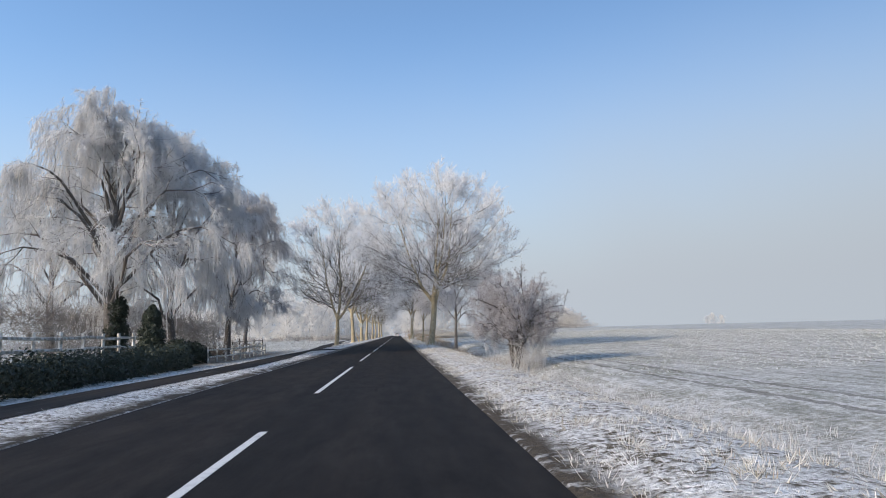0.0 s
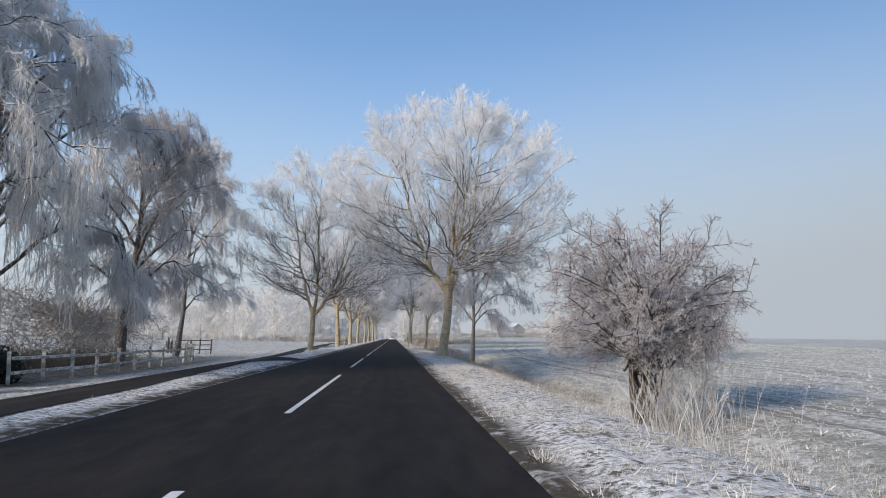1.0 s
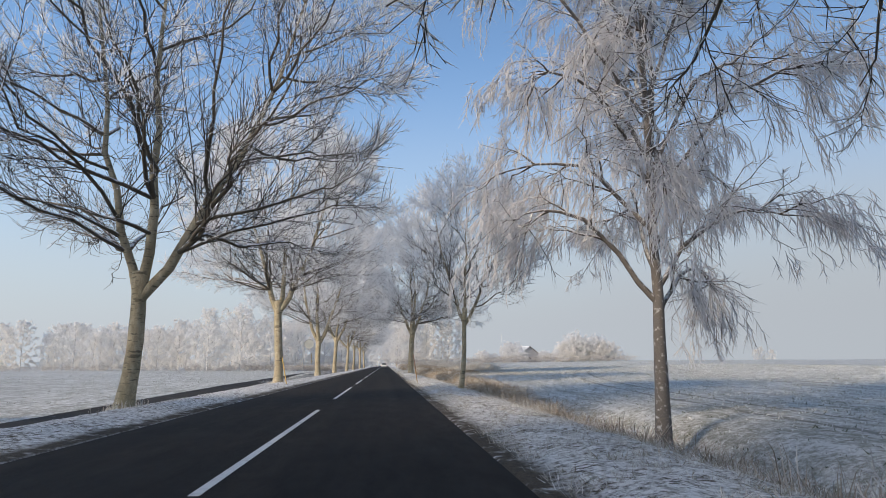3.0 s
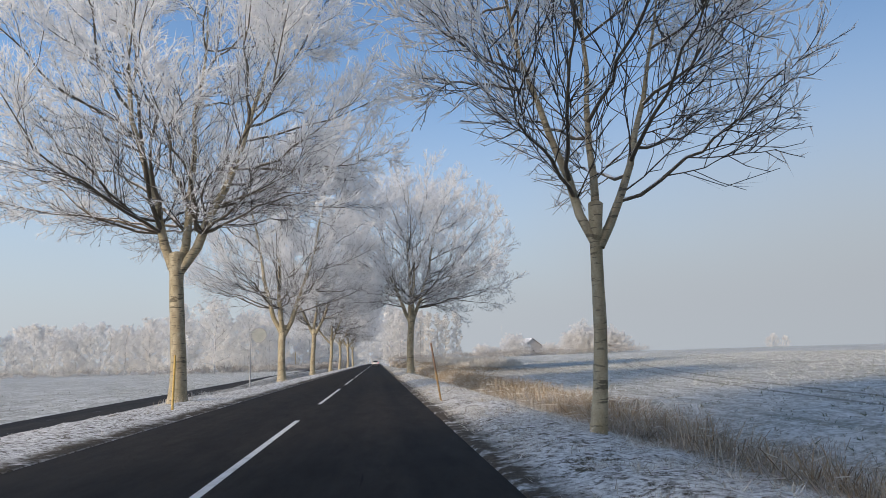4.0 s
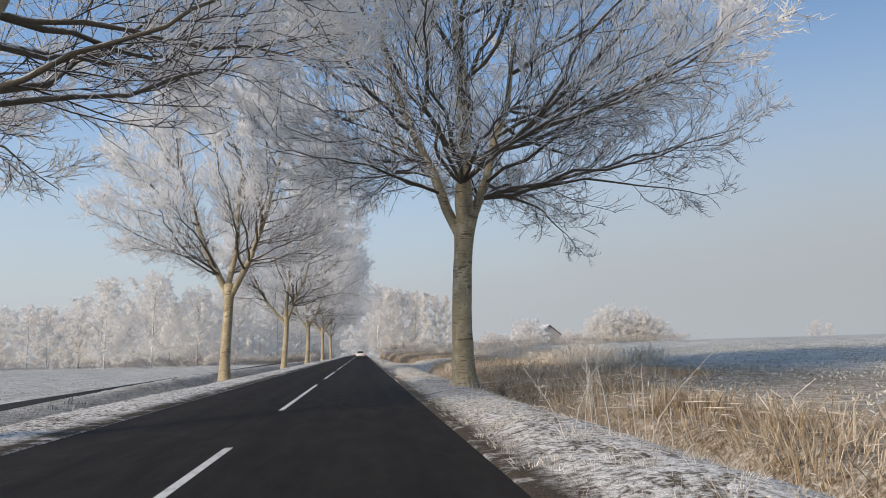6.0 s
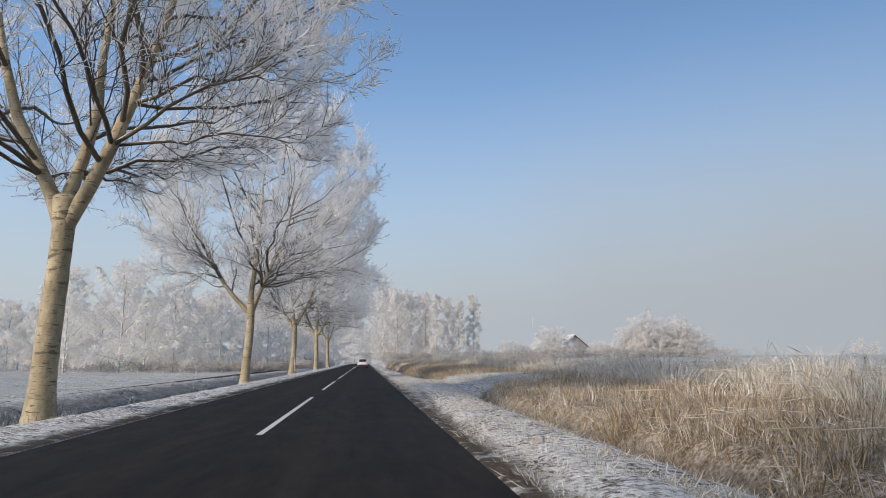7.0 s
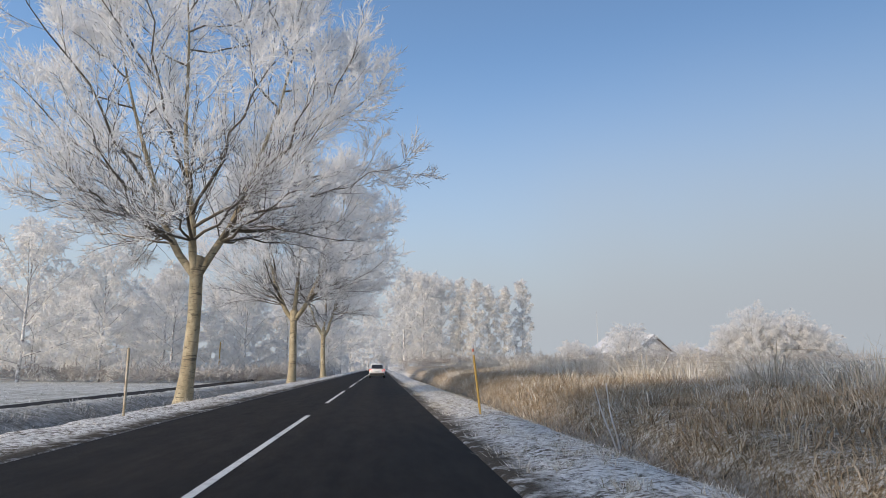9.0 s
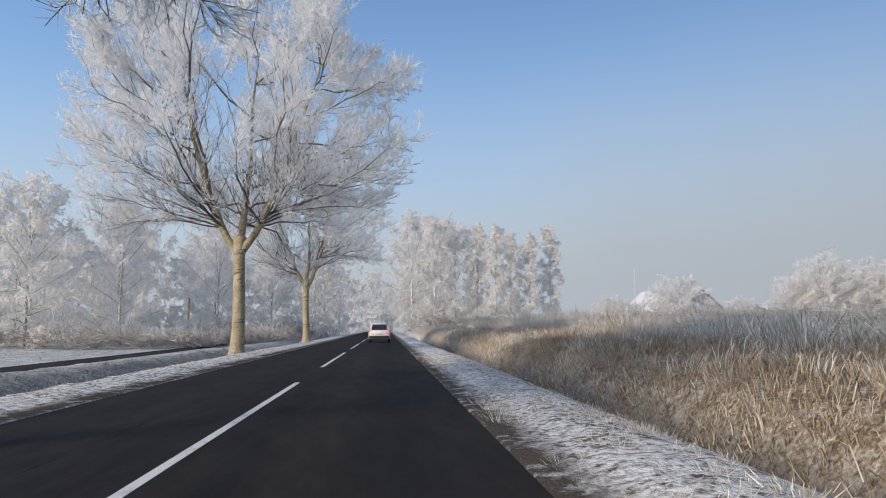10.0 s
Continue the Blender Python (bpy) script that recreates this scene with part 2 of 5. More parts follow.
    def band(axis, a, b0, soft_a, soft_b):
        """1 between a and b0 along an axis, with soft ends."""
        lo, hi = n.new("ShaderNodeMapRange"), n.new("ShaderNodeMapRange")
        lo.inputs["From Min"].default_value, lo.inputs["From Max"].default_value = a - soft_a, a + soft_a
        hi.inputs["From Min"].default_value, hi.inputs["From Max"].default_value = b0 + soft_b, b0 - soft_b
        for q in (lo, hi):
            l.new(along_ditch[axis], q.inputs["Value"])
        mu = n.new("ShaderNodeMath")
        mu.operation = "MULTIPLY"
        l.new(lo.outputs[0], mu.inputs[0])
        l.new(hi.outputs[0], mu.inputs[1])
        return mu.outputs[0]

    def times(a, b0):
        mu = n.new("ShaderNodeMath")
        mu.operation = "MULTIPLY"
        l.new(a, mu.inputs[0])
        if isinstance(b0, float):
            mu.inputs[1].default_value = b0
        else:
            l.new(b0, mu.inputs[1])
        return mu.outputs[0]

    # dry straw-coloured grass on the bank beyond the right-hand ditch
    straw = ramp(n, l, mix(n, l, 0.62, mid, fine), (0.38, (0.085, 0.062, 0.038)), (0.49, (0.30, 0.225, 0.14)), (0.60, (0.62, 0.57, 0.50)))
    for y0, y1 in ((150.0, 190.4), (200.8, 330.0)):
        c = mix(n, l, times(band("ditch", 6.6, 18.5, 0.35, 2.5), band("Y", y0, y1, 10.0 if y0 < 180 else 0.8, 0.8 if y1 < 250 else 25.0)), c, straw)
    c = mix(n, l, times(times(band("X", 6.3, 8.6, 0.5, 0.9), band("Y", 56.0, 174.0, 18.0, 12.0)), 0.8), c, straw)
    # wet dark soil along the ditch
    wet = ramp(n, l, mid, (0.30, (0, 0, 0)), (0.42, (1, 1, 1)))
    for y0, y1 in ((122.0, 189.6), (201.6, 290.0)):
        c = mix(n, l, times(times(band("ditch", 6.05, 6.75, 0.12, 0.18), band("Y", y0, y1, 4.0 if y0 < 180 else 0.8, 0.8 if y1 < 250 else 10.0)), wet), c, ramp(n, l, fine, (0.3, (0.02, 0.017, 0.013)), (0.7, (0.09, 0.075, 0.055))))
    # brown, darker ground under the garden trees
    c = mix(n, l, times(times(band("X", -27.0, -9.3, 2.5, 0.6), band("Y", 14.0, 82.0, 6.0, 8.0)), 0.9), c, ramp(n, l, mix(n, l, 0.5, mid, fine), (0.38, (0.05, 0.038, 0.026)), (0.54, (0.19, 0.155, 0.12)), (0.68, (0.50, 0.49, 0.48))))
    # rough grass in the left-hand ditch, with the ditch's shade put into its dark colour
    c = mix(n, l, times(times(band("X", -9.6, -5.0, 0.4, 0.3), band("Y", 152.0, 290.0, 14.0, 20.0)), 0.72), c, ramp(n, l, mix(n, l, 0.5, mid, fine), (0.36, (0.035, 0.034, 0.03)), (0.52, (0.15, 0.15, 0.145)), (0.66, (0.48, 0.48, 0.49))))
    # bare earth along the asphalt's edge
    mud = ramp(n, l, mix(n, l, 0.5, mid, clump), (0.52, (1, 1, 1)), (0.66, (0, 0, 0)))
    earth = ramp(n, l, fine, (0.3, (0.025, 0.018, 0.012)), (0.7, (0.10, 0.075, 0.045)))
    c = mix(n, l, times(band("X", 3.2, 3.78, 0.05, 0.20), mud), c, earth)
    c = mix(n, l, times(band("X", -3.45, -3.0, 0.15, 0.05), mud), c, earth)
    # a brown wheel rut in the verge, and darker ground in the hole at the crossing
    rut = n.new("ShaderNodeMath")
    rut.operation = "MULTIPLY_ADD"
    l.new(s.outputs["Y"], rut.inputs[0])
    rut.inputs[1].default_value = -0.0385
    l.new(s.outputs["X"], rut.inputs[2])
    along_ditch["rut"] = rut.outputs[0]
    c = mix(n, l, times(times(band("rut", -3.09, -2.87, 0.06, 0.06), band("Y", 171.0, 187.5, 2.5, 2.0)), ramp(n, l, tuft, (0.40, (1, 1, 1)), (0.62, (0.25, 0.25, 0.25)))), c, ramp(n, l, fine, (0.3, (0.045, 0.032, 0.018)), (0.7, (0.15, 0.11, 0.065))))
    c = mix(n, l, times(band("X", 6.55, 7.75, 0.2, 0.25), band("Y", 187.9, 190.3, 0.5, 0.4)), c, ramp(n, l, fine, (0.3, (0.022, 0.017, 0.012)), (0.7, (0.10, 0.075, 0.048))))
    # wheel tracks of the sprayer across the field
    def calc(op, p, q):
        k = n.new("ShaderNodeMath")
        k.operation = op
        for socket, w in zip(k.inputs, (p, q)):
            if isinstance(w, float):
                socket.default_value = w
            else:
                l.new(w, socket)
        return k.outputs[0]
    past = calc("MAXIMUM", calc("SUBTRACT", s.outputs["Y"], 78.0), 0.0)
    bend = calc("ADD", s.outputs["X"], calc("MULTIPLY", calc("MULTIPLY", past, past), -0.0021))
    for at in (12.8, 14.5, 25.0, 26.7):
        lo = n.new("ShaderNodeMath")
        lo.operation = "COMPARE"
        l.new(bend, lo.inputs[0])
        lo.inputs[1].default_value, lo.inputs[2].default_value = at, 0.15
        c = mix(n, l, times(lo.outputs[0], 0.70), c, ramp(n, l, fine, (0.3, (0.06, 0.05, 0.035)), (0.75, (0.30, 0.28, 0.25))))
    l.new(c, b.inputs["Base Color"])
    bump(n, l, b, mix(n, l, 0.5, tuft, fine), 1.0, 0.10)
    return m


M["ground"] = ground_material()


# ---- builders ----
def mesh_object(name, verts, faces, mat, smooth=True):
    me = bpy.data.meshes.new(name)
    verts, faces = np.asarray(verts, np.float32), np.asarray(faces, np.int32)
    k = faces.shape[1]
    me.vertices.add(len(verts))
    me.vertices.foreach_set("co", verts.ravel())
    me.loops.add(faces.size)
    me.loops.foreach_set("vertex_index", faces.ravel())
    me.polygons.add(len(faces))
    me.polygons.foreach_set("loop_start", np.arange(0, faces.size, k, dtype=np.int32))
    me.polygons.foreach_set("use_smooth", np.full(len(faces), smooth))
    me.update(calc_edges=True)
    me.validate()
    me.materials.append(mat)
    return new(name, me)


def adopt(ob, parent):
    ob.parent = parent
    return ob


def part(name, bm, mat, parent, label="", smooth=False):
    """Links a bmesh as one mesh object under a thing or a part."""
    me = bpy.data.meshes.new(name)
    bm.normal_update()
    for f in bm.faces:
        f.smooth = smooth
    bm.to_mesh(me)
    bm.free()
    me.materials.append(mat)
    ob = new(name, me)
    ob.parent = parent
    return tagged(ob, label) if label else ob


def empty(name, m=None):
    ob = new(name)
    if m is not None:
        ob.matrix_world = m
    return ob


def tubes(P, R, sides):
    """Tapered tubes along polylines P (n, k, 3) with radii R (n, k): verts and quads."""
    n, k, _ = P.shape
    d = P[:, -1] - P[:, 0]
    d /= np.linalg.norm(d, axis=1, keepdims=True) + 1e-9
    ref = np.where(np.abs(d[:, 2:3]) > 0.9, np.array([[1.0, 0, 0]]), np.array([[0, 0, 1.0]]))
    u = np.cross(d, ref)
    u /= np.linalg.norm(u, axis=1, keepdims=True) + 1e-9
    w = np.cross(d, u)
    a = np.arange(sides) * 2 * math.pi / sides
    ring = np.cos(a)[None, :, None] * u[:, None] + np.sin(a)[None, :, None] * w[:, None]
    V = P[:, :, None] + R[:, :, None, None] * ring[:, None]
    idx = np.arange(n * k * sides).reshape(n, k, sides)
    nx = np.roll(idx, -1, axis=2)
    F = np.stack([idx[:, :-1], idx[:, 1:], nx[:, 1:], nx[:, :-1]], -1)
    return V.reshape(-1, 3), F.reshape(-1, 4)


def slivers(rng, A, B, w):
    """Thin pointed blades from A to B (n, 3), w wide at the foot: one triangle each."""
    d = B - A
    u = np.cross(d, rng.normal(size=A.shape))
    u *= (0.5 * np.broadcast_to(w, (len(A),)) / (np.linalg.norm(u, axis=1) + 1e-9))[:, None]
    V = np.stack([A + u, B, A - u], 1).reshape(-1, 3)
    return V, np.arange(len(V)).reshape(-1, 3)


def merged(*pieces):
    V, F, at = [], [], 0
    mixed = len({f.shape[1] for v, f in pieces}) > 1
    for v, f in pieces:
        if mixed and f.shape[1] == 4:
            f = np.concatenate([f[:, :3], f[:, [0, 2, 3]]])
        V.append(v)
        F.append(f + at)
        at += len(v)
    return np.concatenate(V), np.concatenate(F)


def along(P, t):
    """Points and directions at parameters t (n, m) on polylines P (n, k, 3)."""
    n, k, _ = P.shape
    q = np.clip(t * (k - 1), 0, k - 1.001)
    i = q.astype(int)
    f = (q - i)[..., None]
    a = np.take_along_axis(P, np.repeat(i[..., None], 3, 2), 1)
    b = np.take_along_axis(P, np.repeat(i[..., None] + 1, 3, 2), 1)
    d = b - a
    return a + (b - a) * f, d / (np.linalg.norm(d, axis=2, keepdims=True) + 1e-9)


def shoots(rng, P, m, span, angle, length, k, lift=0.0, wobble=0.06):
    """m side shoots per polyline of P: polylines (n*m, k, 3) and their place along the parent."""
    n = len(P)
    t = span[0] + (span[1] - span[0]) * (np.arange(m)[None] + rng.random((n, m))) / m
    pos, d = along(P, t)
    r = rng.normal(size=(n, m, 3))
    r -= (r * d).sum(2, keepdims=True) * d
    r /= np.linalg.norm(r, axis=2, keepdims=True) + 1e-9
    a = np.radians(rng.uniform(angle[0], angle[1], (n, m, 1)))
    way = (np.cos(a) * d + np.sin(a) * r).reshape(-1, 3)
    L = rng.uniform(length[0], length[1], (n, m)) * (1.15 - 0.55 * t) if np.isscalar(length[0]) else length
    L = L.reshape(-1)
    s = np.linspace(0, 1, k)
    Q = pos.reshape(-1, 1, 3) + L[:, None, None] * s[None, :, None] * way[:, None]
    Q[:, :, 2] += lift * L[:, None] * s[None] ** 2
    Q[:, 1:] += rng.normal(size=(n * m, k - 1, 3)) * wobble * L[:, None, None] * s[None, 1:, None]
    return Q, t.reshape(-1)


def taper(n, k, r0, r1):
    r0 = np.broadcast_to(np.asarray(r0, float), (n,))
    return r0[:, None] + (np.asarray(r1) - r0[:, None]) * np.linspace(0, 1, k)[None]


def ditch_x(y):
    """Centre line of the ditch on the right-hand side."""
    return np.interp(y, [0, 140, 160, 179, 184, 190, 196, 202, 240, 400], [6.6, 6.4, 6.2, 6.2, 6.4, 7.0, 7.0, 6.2, 6.0, 5.9])


def rut_x(y):
    """Wheel rut that runs off the asphalt into the verge before the field crossing."""
    return 3.72 + 0.0385 * (np.asarray(y, float) - 174)


def height_at(x, y):
    """The lie of the land."""
    x, y = np.asarray(x, float), np.asarray(y, float)

    def step(v, a, b):
        q = np.clip((v - a) / (b - a), 0, 1)
        return q * q * (3 - 2 * q)
    yy = np.clip(y, 0, 345)
    dx = ditch_x(y)
    right = -0.75 + 0.0070 * np.clip(yy - 40, 0, 305) + 0.010 * np.clip(x - 8, 0, 110)
    crossing = step(y, 189.9, 191.2) * (1 - step(y, 199.3, 201.8)) * (1 - step(x, 8.6, 10.5))
    bank = (1 - 0.8 * crossing) * step(y, 168, 204) * (0.10 * step(x - dx, 0.9, 4.0) * (1 - step(x, 16, 22)))
    ditch_r = -(0.10 + 0.60 * step(y, 116, 132)) * np.exp(-((x - dx) / 0.42) ** 2) * (1 - crossing)
    ditch_r = ditch_r - 0.75 * np.exp(-((x - 7.15) / 0.85) ** 2 - ((y - 189.3) / 1.3) ** 2)
    hollow = np.interp(y, [14, 34, 62, 80, 97, 116], [0, 0.50, 0.55, 0.98, 0.98, 0.0])
    right = right - hollow * np.exp(-((x - 8.9) / np.interp(y, [40, 85], [2.1, 1.5])) ** 2)
    zr = 0.02 + (right - 0.02) * step(x - dx, -0.85, 1.85) + bank + ditch_r * (1 - step(y, 285, 320))
    zr = zr - 0.09 * np.exp(-((x - rut_x(y)) / 0.13) ** 2) * step(y, 168, 174) * (1 - step(y, 186, 190))
    zr = zr + 0.10 * step(x, 3.6, 4.4) * (1 - step(x - dx, -1.4, -0.5))
    left = -0.15 - 0.0023 * yy
    ditch_l = -(0.30 + 0.80 * step(y, 158, 195)) * step(y, 124, 150) * np.exp(-np.abs((x + 6.75) / 1.35) ** 3)
    zl = 0.02 + (left - 0.02) * step(-x, 4.6, 9.0) + 0.06 * step(-x, 3.2, 4.2) * (1 - step(-x, 5.0, 6.2)) + ditch_l
    zl = zl + 0.52 * step(y, 150, 190) * np.exp(-((x + 10.2) / 1.3) ** 2)
    z = np.where(x > 0, zr, zl)
    road = (x > -2.98) & (x < 3.36)
    z = np.where(road, -0.10, z)
    return z


def path_x(y):
    """Centre line of the footpath beside the road."""
    return np.interp(y, [-60, 27, 40, 50, 62, 70, 82, 96, 133, 153, 203, 247, 390], [-5.9, -5.9, -5.45, -5.55, -6.2, -6.7, -6.9, -7.6, -10.4, -11.3, -14.3, -15.8, -21.0])


# ---- ground, road, path ----
def build_ground():
    rng = np.random.default_rng(3)
    gx = np.concatenate([[-1400, -700, -350, -200, -130], np.arange(-90, -30, 6), np.arange(-30, -14, 1.5), np.arange(-14, -3.1, 0.28), [-3.03, -2.9, 0, 3.2, 3.40],
                         np.arange(3.5, 7.6, 0.18), np.arange(7.6, 15, 0.36), np.arange(15, 32, 1.2), np.arange(32, 90, 5), [95, 130, 200, 350, 700, 1400]])
    gy = np.concatenate([[-600, -250, -100, -40], np.arange(-10, 12, 2.0), np.arange(12, 262, 0.34), np.arange(262, 380, 3.0), np.arange(380, 460, 16), [500, 650, 900, 1600]])
    X, Y = np.meshgrid(gx, gy)
    Z = height_at(X, Y)
    near = (np.abs(X) < 15) & (Y > 11) & (Y < 262) & ((X < -3.04) | (X > 3.41))
    lump = np.array([noise.noise(Vector((x * 1.3, y * 1.1, 0))) + 0.8 * noise.noise(Vector((x * 3.6, y * 2.4, 5))) for x, y in zip(X[near], Y[near])])
    edge = np.clip(np.minimum(np.abs(X[near] + 3.03), np.abs(X[near] - 3.42)) / 0.5, 0, 1)
    on_path = np.clip((np.abs(X[near] - path_x(Y[near])) - 1.4) / 0.4, 0, 1)
    on_path = np.where((Y[near] > 65) & (Y[near] < 78) & (X[near] < 0) & (X[near] > -9), 0.0, on_path)
    Z[near] += lump * 0.055 * edge * on_path + 0.02 * edge * on_path
    ny, nx = X.shape
    i = np.arange(nx * ny).reshape(ny, nx)
    F = np.stack([i[:-1, :-1], i[:-1, 1:], i[1:, 1:], i[1:, :-1]], -1).reshape(-1, 4)
    g = mesh_object("ground", np.stack([X, Y, Z], -1).reshape(-1, 3), F, M["ground"])
    return tagged(g, "snow-dusted grass verges and frosted winter fields", "ground", kind="structure")


build_ground()


def strip(name, ys, x0, x1, z, mat, wavy=0.0):
    rng = np.random.default_rng(5)
    ys = np.asarray(ys, float)
    xs = np.linspace(0, 1, 9)
    a, b = np.broadcast_to(x0, ys.shape), np.broadcast_to(x1, ys.shape)
    X = a[:, None] + (b - a)[:, None] * xs[None]
    X[:, 0] += wavy * np.array([noise.noise(Vector((y * 0.9, 1, 0))) + 0.5 * noise.noise(Vector((y * 3, 2, 0))) for y in ys])
    X[:, -1] += wavy * np.array([noise.noise(Vector((y * 0.9, 7, 0))) + 0.5 * noise.noise(Vector((y * 3, 9, 0))) for y in ys])
    Y = np.repeat(ys[:, None], 9, 1)
    Z = (z(X, Y) if callable(z) else np.full(X.shape, z))
    i = np.arange(X.size).reshape(X.shape)
    F = np.stack([i[:-1, :-1], i[:-1, 1:], i[1:, 1:], i[1:, :-1]], -1).reshape(-1, 4)
    return mesh_object(name, np.stack([X, Y, Z], -1).reshape(-1, 3), F, mat)


road_ys = np.concatenate([np.arange(-120, 0, 10), np.arange(0, 290, 0.4), np.arange(290, 458, 6)])
road = tagged(strip("road", road_ys, -3.10, 3.46, lambda X, Y: 0.012 * (1 - (X / 3.3) ** 2), M["asphalt"], 0.07), "dark worn asphalt country road with frosted edges", "road", kind="structure")
DASH0 = 21.2
for k in range(-6, 24):
    far = DASH0 + 18 * k
    bm = bmesh.new()
    bmesh.ops.create_cube(bm, size=1.0, matrix=Matrix.LocRotScale((0.08, far - 6, 0.0135), None, (0.112, 12.0, 0.006)))
    part("lane_dash", bm, M["paint"], road)

path_ys = np.arange(-60, 390, 0.6)
tagged(strip("footpath", path_ys, path_x(path_ys) - 1.35, path_x(path_ys) + 1.35, lambda X, Y: height_at(X, Y) + 0.014, M["path"], 0.08), "narrow asphalt footpath dusted with frost beside the road", "path", kind="structure")
ap_ys = np.arange(66.0, 77.6, 0.3)
tagged(strip("driveway", ap_ys, np.interp(ap_ys, [66, 70, 74, 77.5], [-6.6, -7.4, -7.6, -7.4]), np.interp(ap_ys, [66, 70.5, 72.4, 74.2, 77.5], [-5.4, -3.07, -3.07, -4.8, -6.3]),
             lambda X, Y: height_at(X, Y) + 0.020, M["path"], 0.06), "dark asphalt driveway mouth joining the road", "driveway", kind="structure")


# ---- trees ----
def reach(start, way, centre, axes):
    """How far from start along way the crown's outline lies."""
    p, d = (start - centre) / axes, way / axes
    a, b, c = (d * d).sum(1), (p * d).sum(1), (p * p).sum(1) - 1
    return (-b + np.sqrt(np.maximum(b * b - a * c, 0.01))) / a


def limbs_of(P, R, sides, mat, root):
    """Each limb is a mesh of its own."""
    for q in range(len(P)):
        adopt(mesh_object("limb", *tubes(P[q:q + 1], R[q:q + 1], sides), mat), root)


def trunk_line(height, lean, seed, k=9):
    s = np.linspace(0, 1, k)
    T = np.zeros((1, k, 3))
    T[0, :, 0] = lean[0] * s + 0.055 * (np.sin(s * 5 + seed) - math.sin(seed))
    T[0, :, 1] = lean[1] * s + 0.05 * (np.sin(s * 4 + 2 * seed) - math.sin(2 * seed))
    T[0, :, 2] = -0.3 + (height + 0.3) * s
    return T, s


def bark_tube(P, R, sides, seed, rough=0.05):
    """A tube whose skin bulges and tapers unevenly, like an old trunk."""
    V, F = tubes(P, R, sides)
    axis = np.repeat(P.reshape(-1, 3), sides, 0)
    out = V - axis
    bulge = np.array([noise.noise(Vector((2.6 * v[0] + seed, 2.6 * v[1], 1.5 * v[2]))) + 0.7 * noise.noise(Vector((1.2 * v[0], 1.2 * v[1] + seed, 6.0 * v[2]))) for v in V])
    return axis + out * (1 + rough * bulge)[:, None], F


def avenue_tree(x, y, z, H, fork, R, trunk_r, seed, lean=(0.0, 0.0), shift=(0.0, 0.0), stems=((180, 22), (0, 20), (80, 12)), limbs=52, label="", dense=1.0, lowest=-0.5, white=0.0):
    """A trunk that forks into a few stems (azimuth, spread in degrees); limbs leave the stems for places all over a domed crown."""
    rng = np.random.default_rng(seed)
    root = empty("avenue_tree", pose(x, y, z))
    T, s = trunk_line(fork + 0.1, lean, seed, 30)
    rad = trunk_r * (1.0 + 0.60 * np.exp(-s * 11) - 0.17 * s + 0.20 * np.clip(s - 0.84, 0, 1) / 0.16)
    top = T[0, -1].copy()
    close = np.stack([top + [0, 0, 0.16 * trunk_r], top + [0, 0, 0.30 * trunk_r], top + [0, 0, 0.38 * trunk_r], top + [0, 0, 0.40 * trunk_r]])
    T, rad = np.concatenate([T, close[None]], 1), np.concatenate([rad, rad[-1] * np.array([0.88, 0.62, 0.32, 0.03])])
    adopt(mesh_object("trunk", *bark_tube(T, rad[None], 18, seed), M["bark"]), root)
    rise = H - fork
    centre = np.array([top[0] + shift[0], top[1] + shift[1], fork + 0.36 * rise])
    axes = np.array([R, R, 0.64 * rise])
    k1 = 10
    q = np.linspace(0, 1, k1)

    def bend(a, c, e, wobble):
        """Curves from a by way of c to e."""
        P = a[:, None] * ((1 - q) ** 2)[None, :, None] + c[:, None] * (2 * q * (1 - q))[None, :, None] + e[:, None] * (q * q)[None, :, None]
        L = np.linalg.norm(e - a, axis=1)
        P[:, 1:] += np.cumsum(rng.normal(size=(len(a), k1 - 1, 3)) * wobble, axis=1) * L[:, None, None]
        return P, L

    def way(az, pol):
        return np.stack([np.sin(pol) * np.cos(az), np.sin(pol) * np.sin(az), np.cos(pol)], 1)
    n0 = len(stems)
    az0, pol0 = np.radians([v[0] for v in stems]), np.radians([v[1] for v in stems])
    start0 = top[None] + np.stack([0.10 * trunk_r * np.cos(az0), 0.10 * trunk_r * np.sin(az0), np.full(n0, -0.75)], 1)
    w1 = way(az0, pol0 * 0.62)
    end0 = start0 + w1 * (reach(start0, w1, centre, axes) * rng.uniform(0.86, 0.95, n0))[:, None]
    P0, L0 = bend(start0, start0 + way(az0, pol0 * 1.18) * (0.38 * np.linalg.norm(end0 - start0, axis=1))[:, None], end0, 0.008)
    r0 = trunk_r * (0.66 if n0 < 4 else 0.58) * rng.uniform(0.84, 1.04, n0)
    # limbs: from the stems towards places spread evenly over the crown's outline
    uz = np.linspace(0.95, lowest, limbs) + rng.uniform(-0.05, 0.05, limbs)
    az = np.arange(limbs) * 2.39996 + seed + rng.uniform(-0.25, 0.25, limbs)
    rr = np.sqrt(np.clip(1 - uz * uz, 0.04, 1))
    low_axis = np.where(uz < 0, 0.52 / 0.64, 1.0)
    goal = centre + axes * np.stack([rr * np.cos(az), rr * np.sin(az), uz * low_axis], 1) * rng.uniform(0.84, 1.0, (limbs, 1))
    jj = np.linspace(0.16, 0.86, 16)
    pos, tan = along(P0, np.repeat(jj[None], n0, 0))
    pos, tan = pos.reshape(-1, 3), tan.reshape(-1, 3)
    v = goal[:, None] - pos[None]
    d = np.linalg.norm(v, axis=2)
    angle = np.degrees(np.arccos(np.clip((v * tan[None]).sum(2) / d, -1, 1)))
    cost = np.abs(angle - rng.uniform(38, 62, (limbs, 1))) / 20 + 0.16 * d + rng.random(d.shape) * 0.5
    pick = cost.argmin(1)
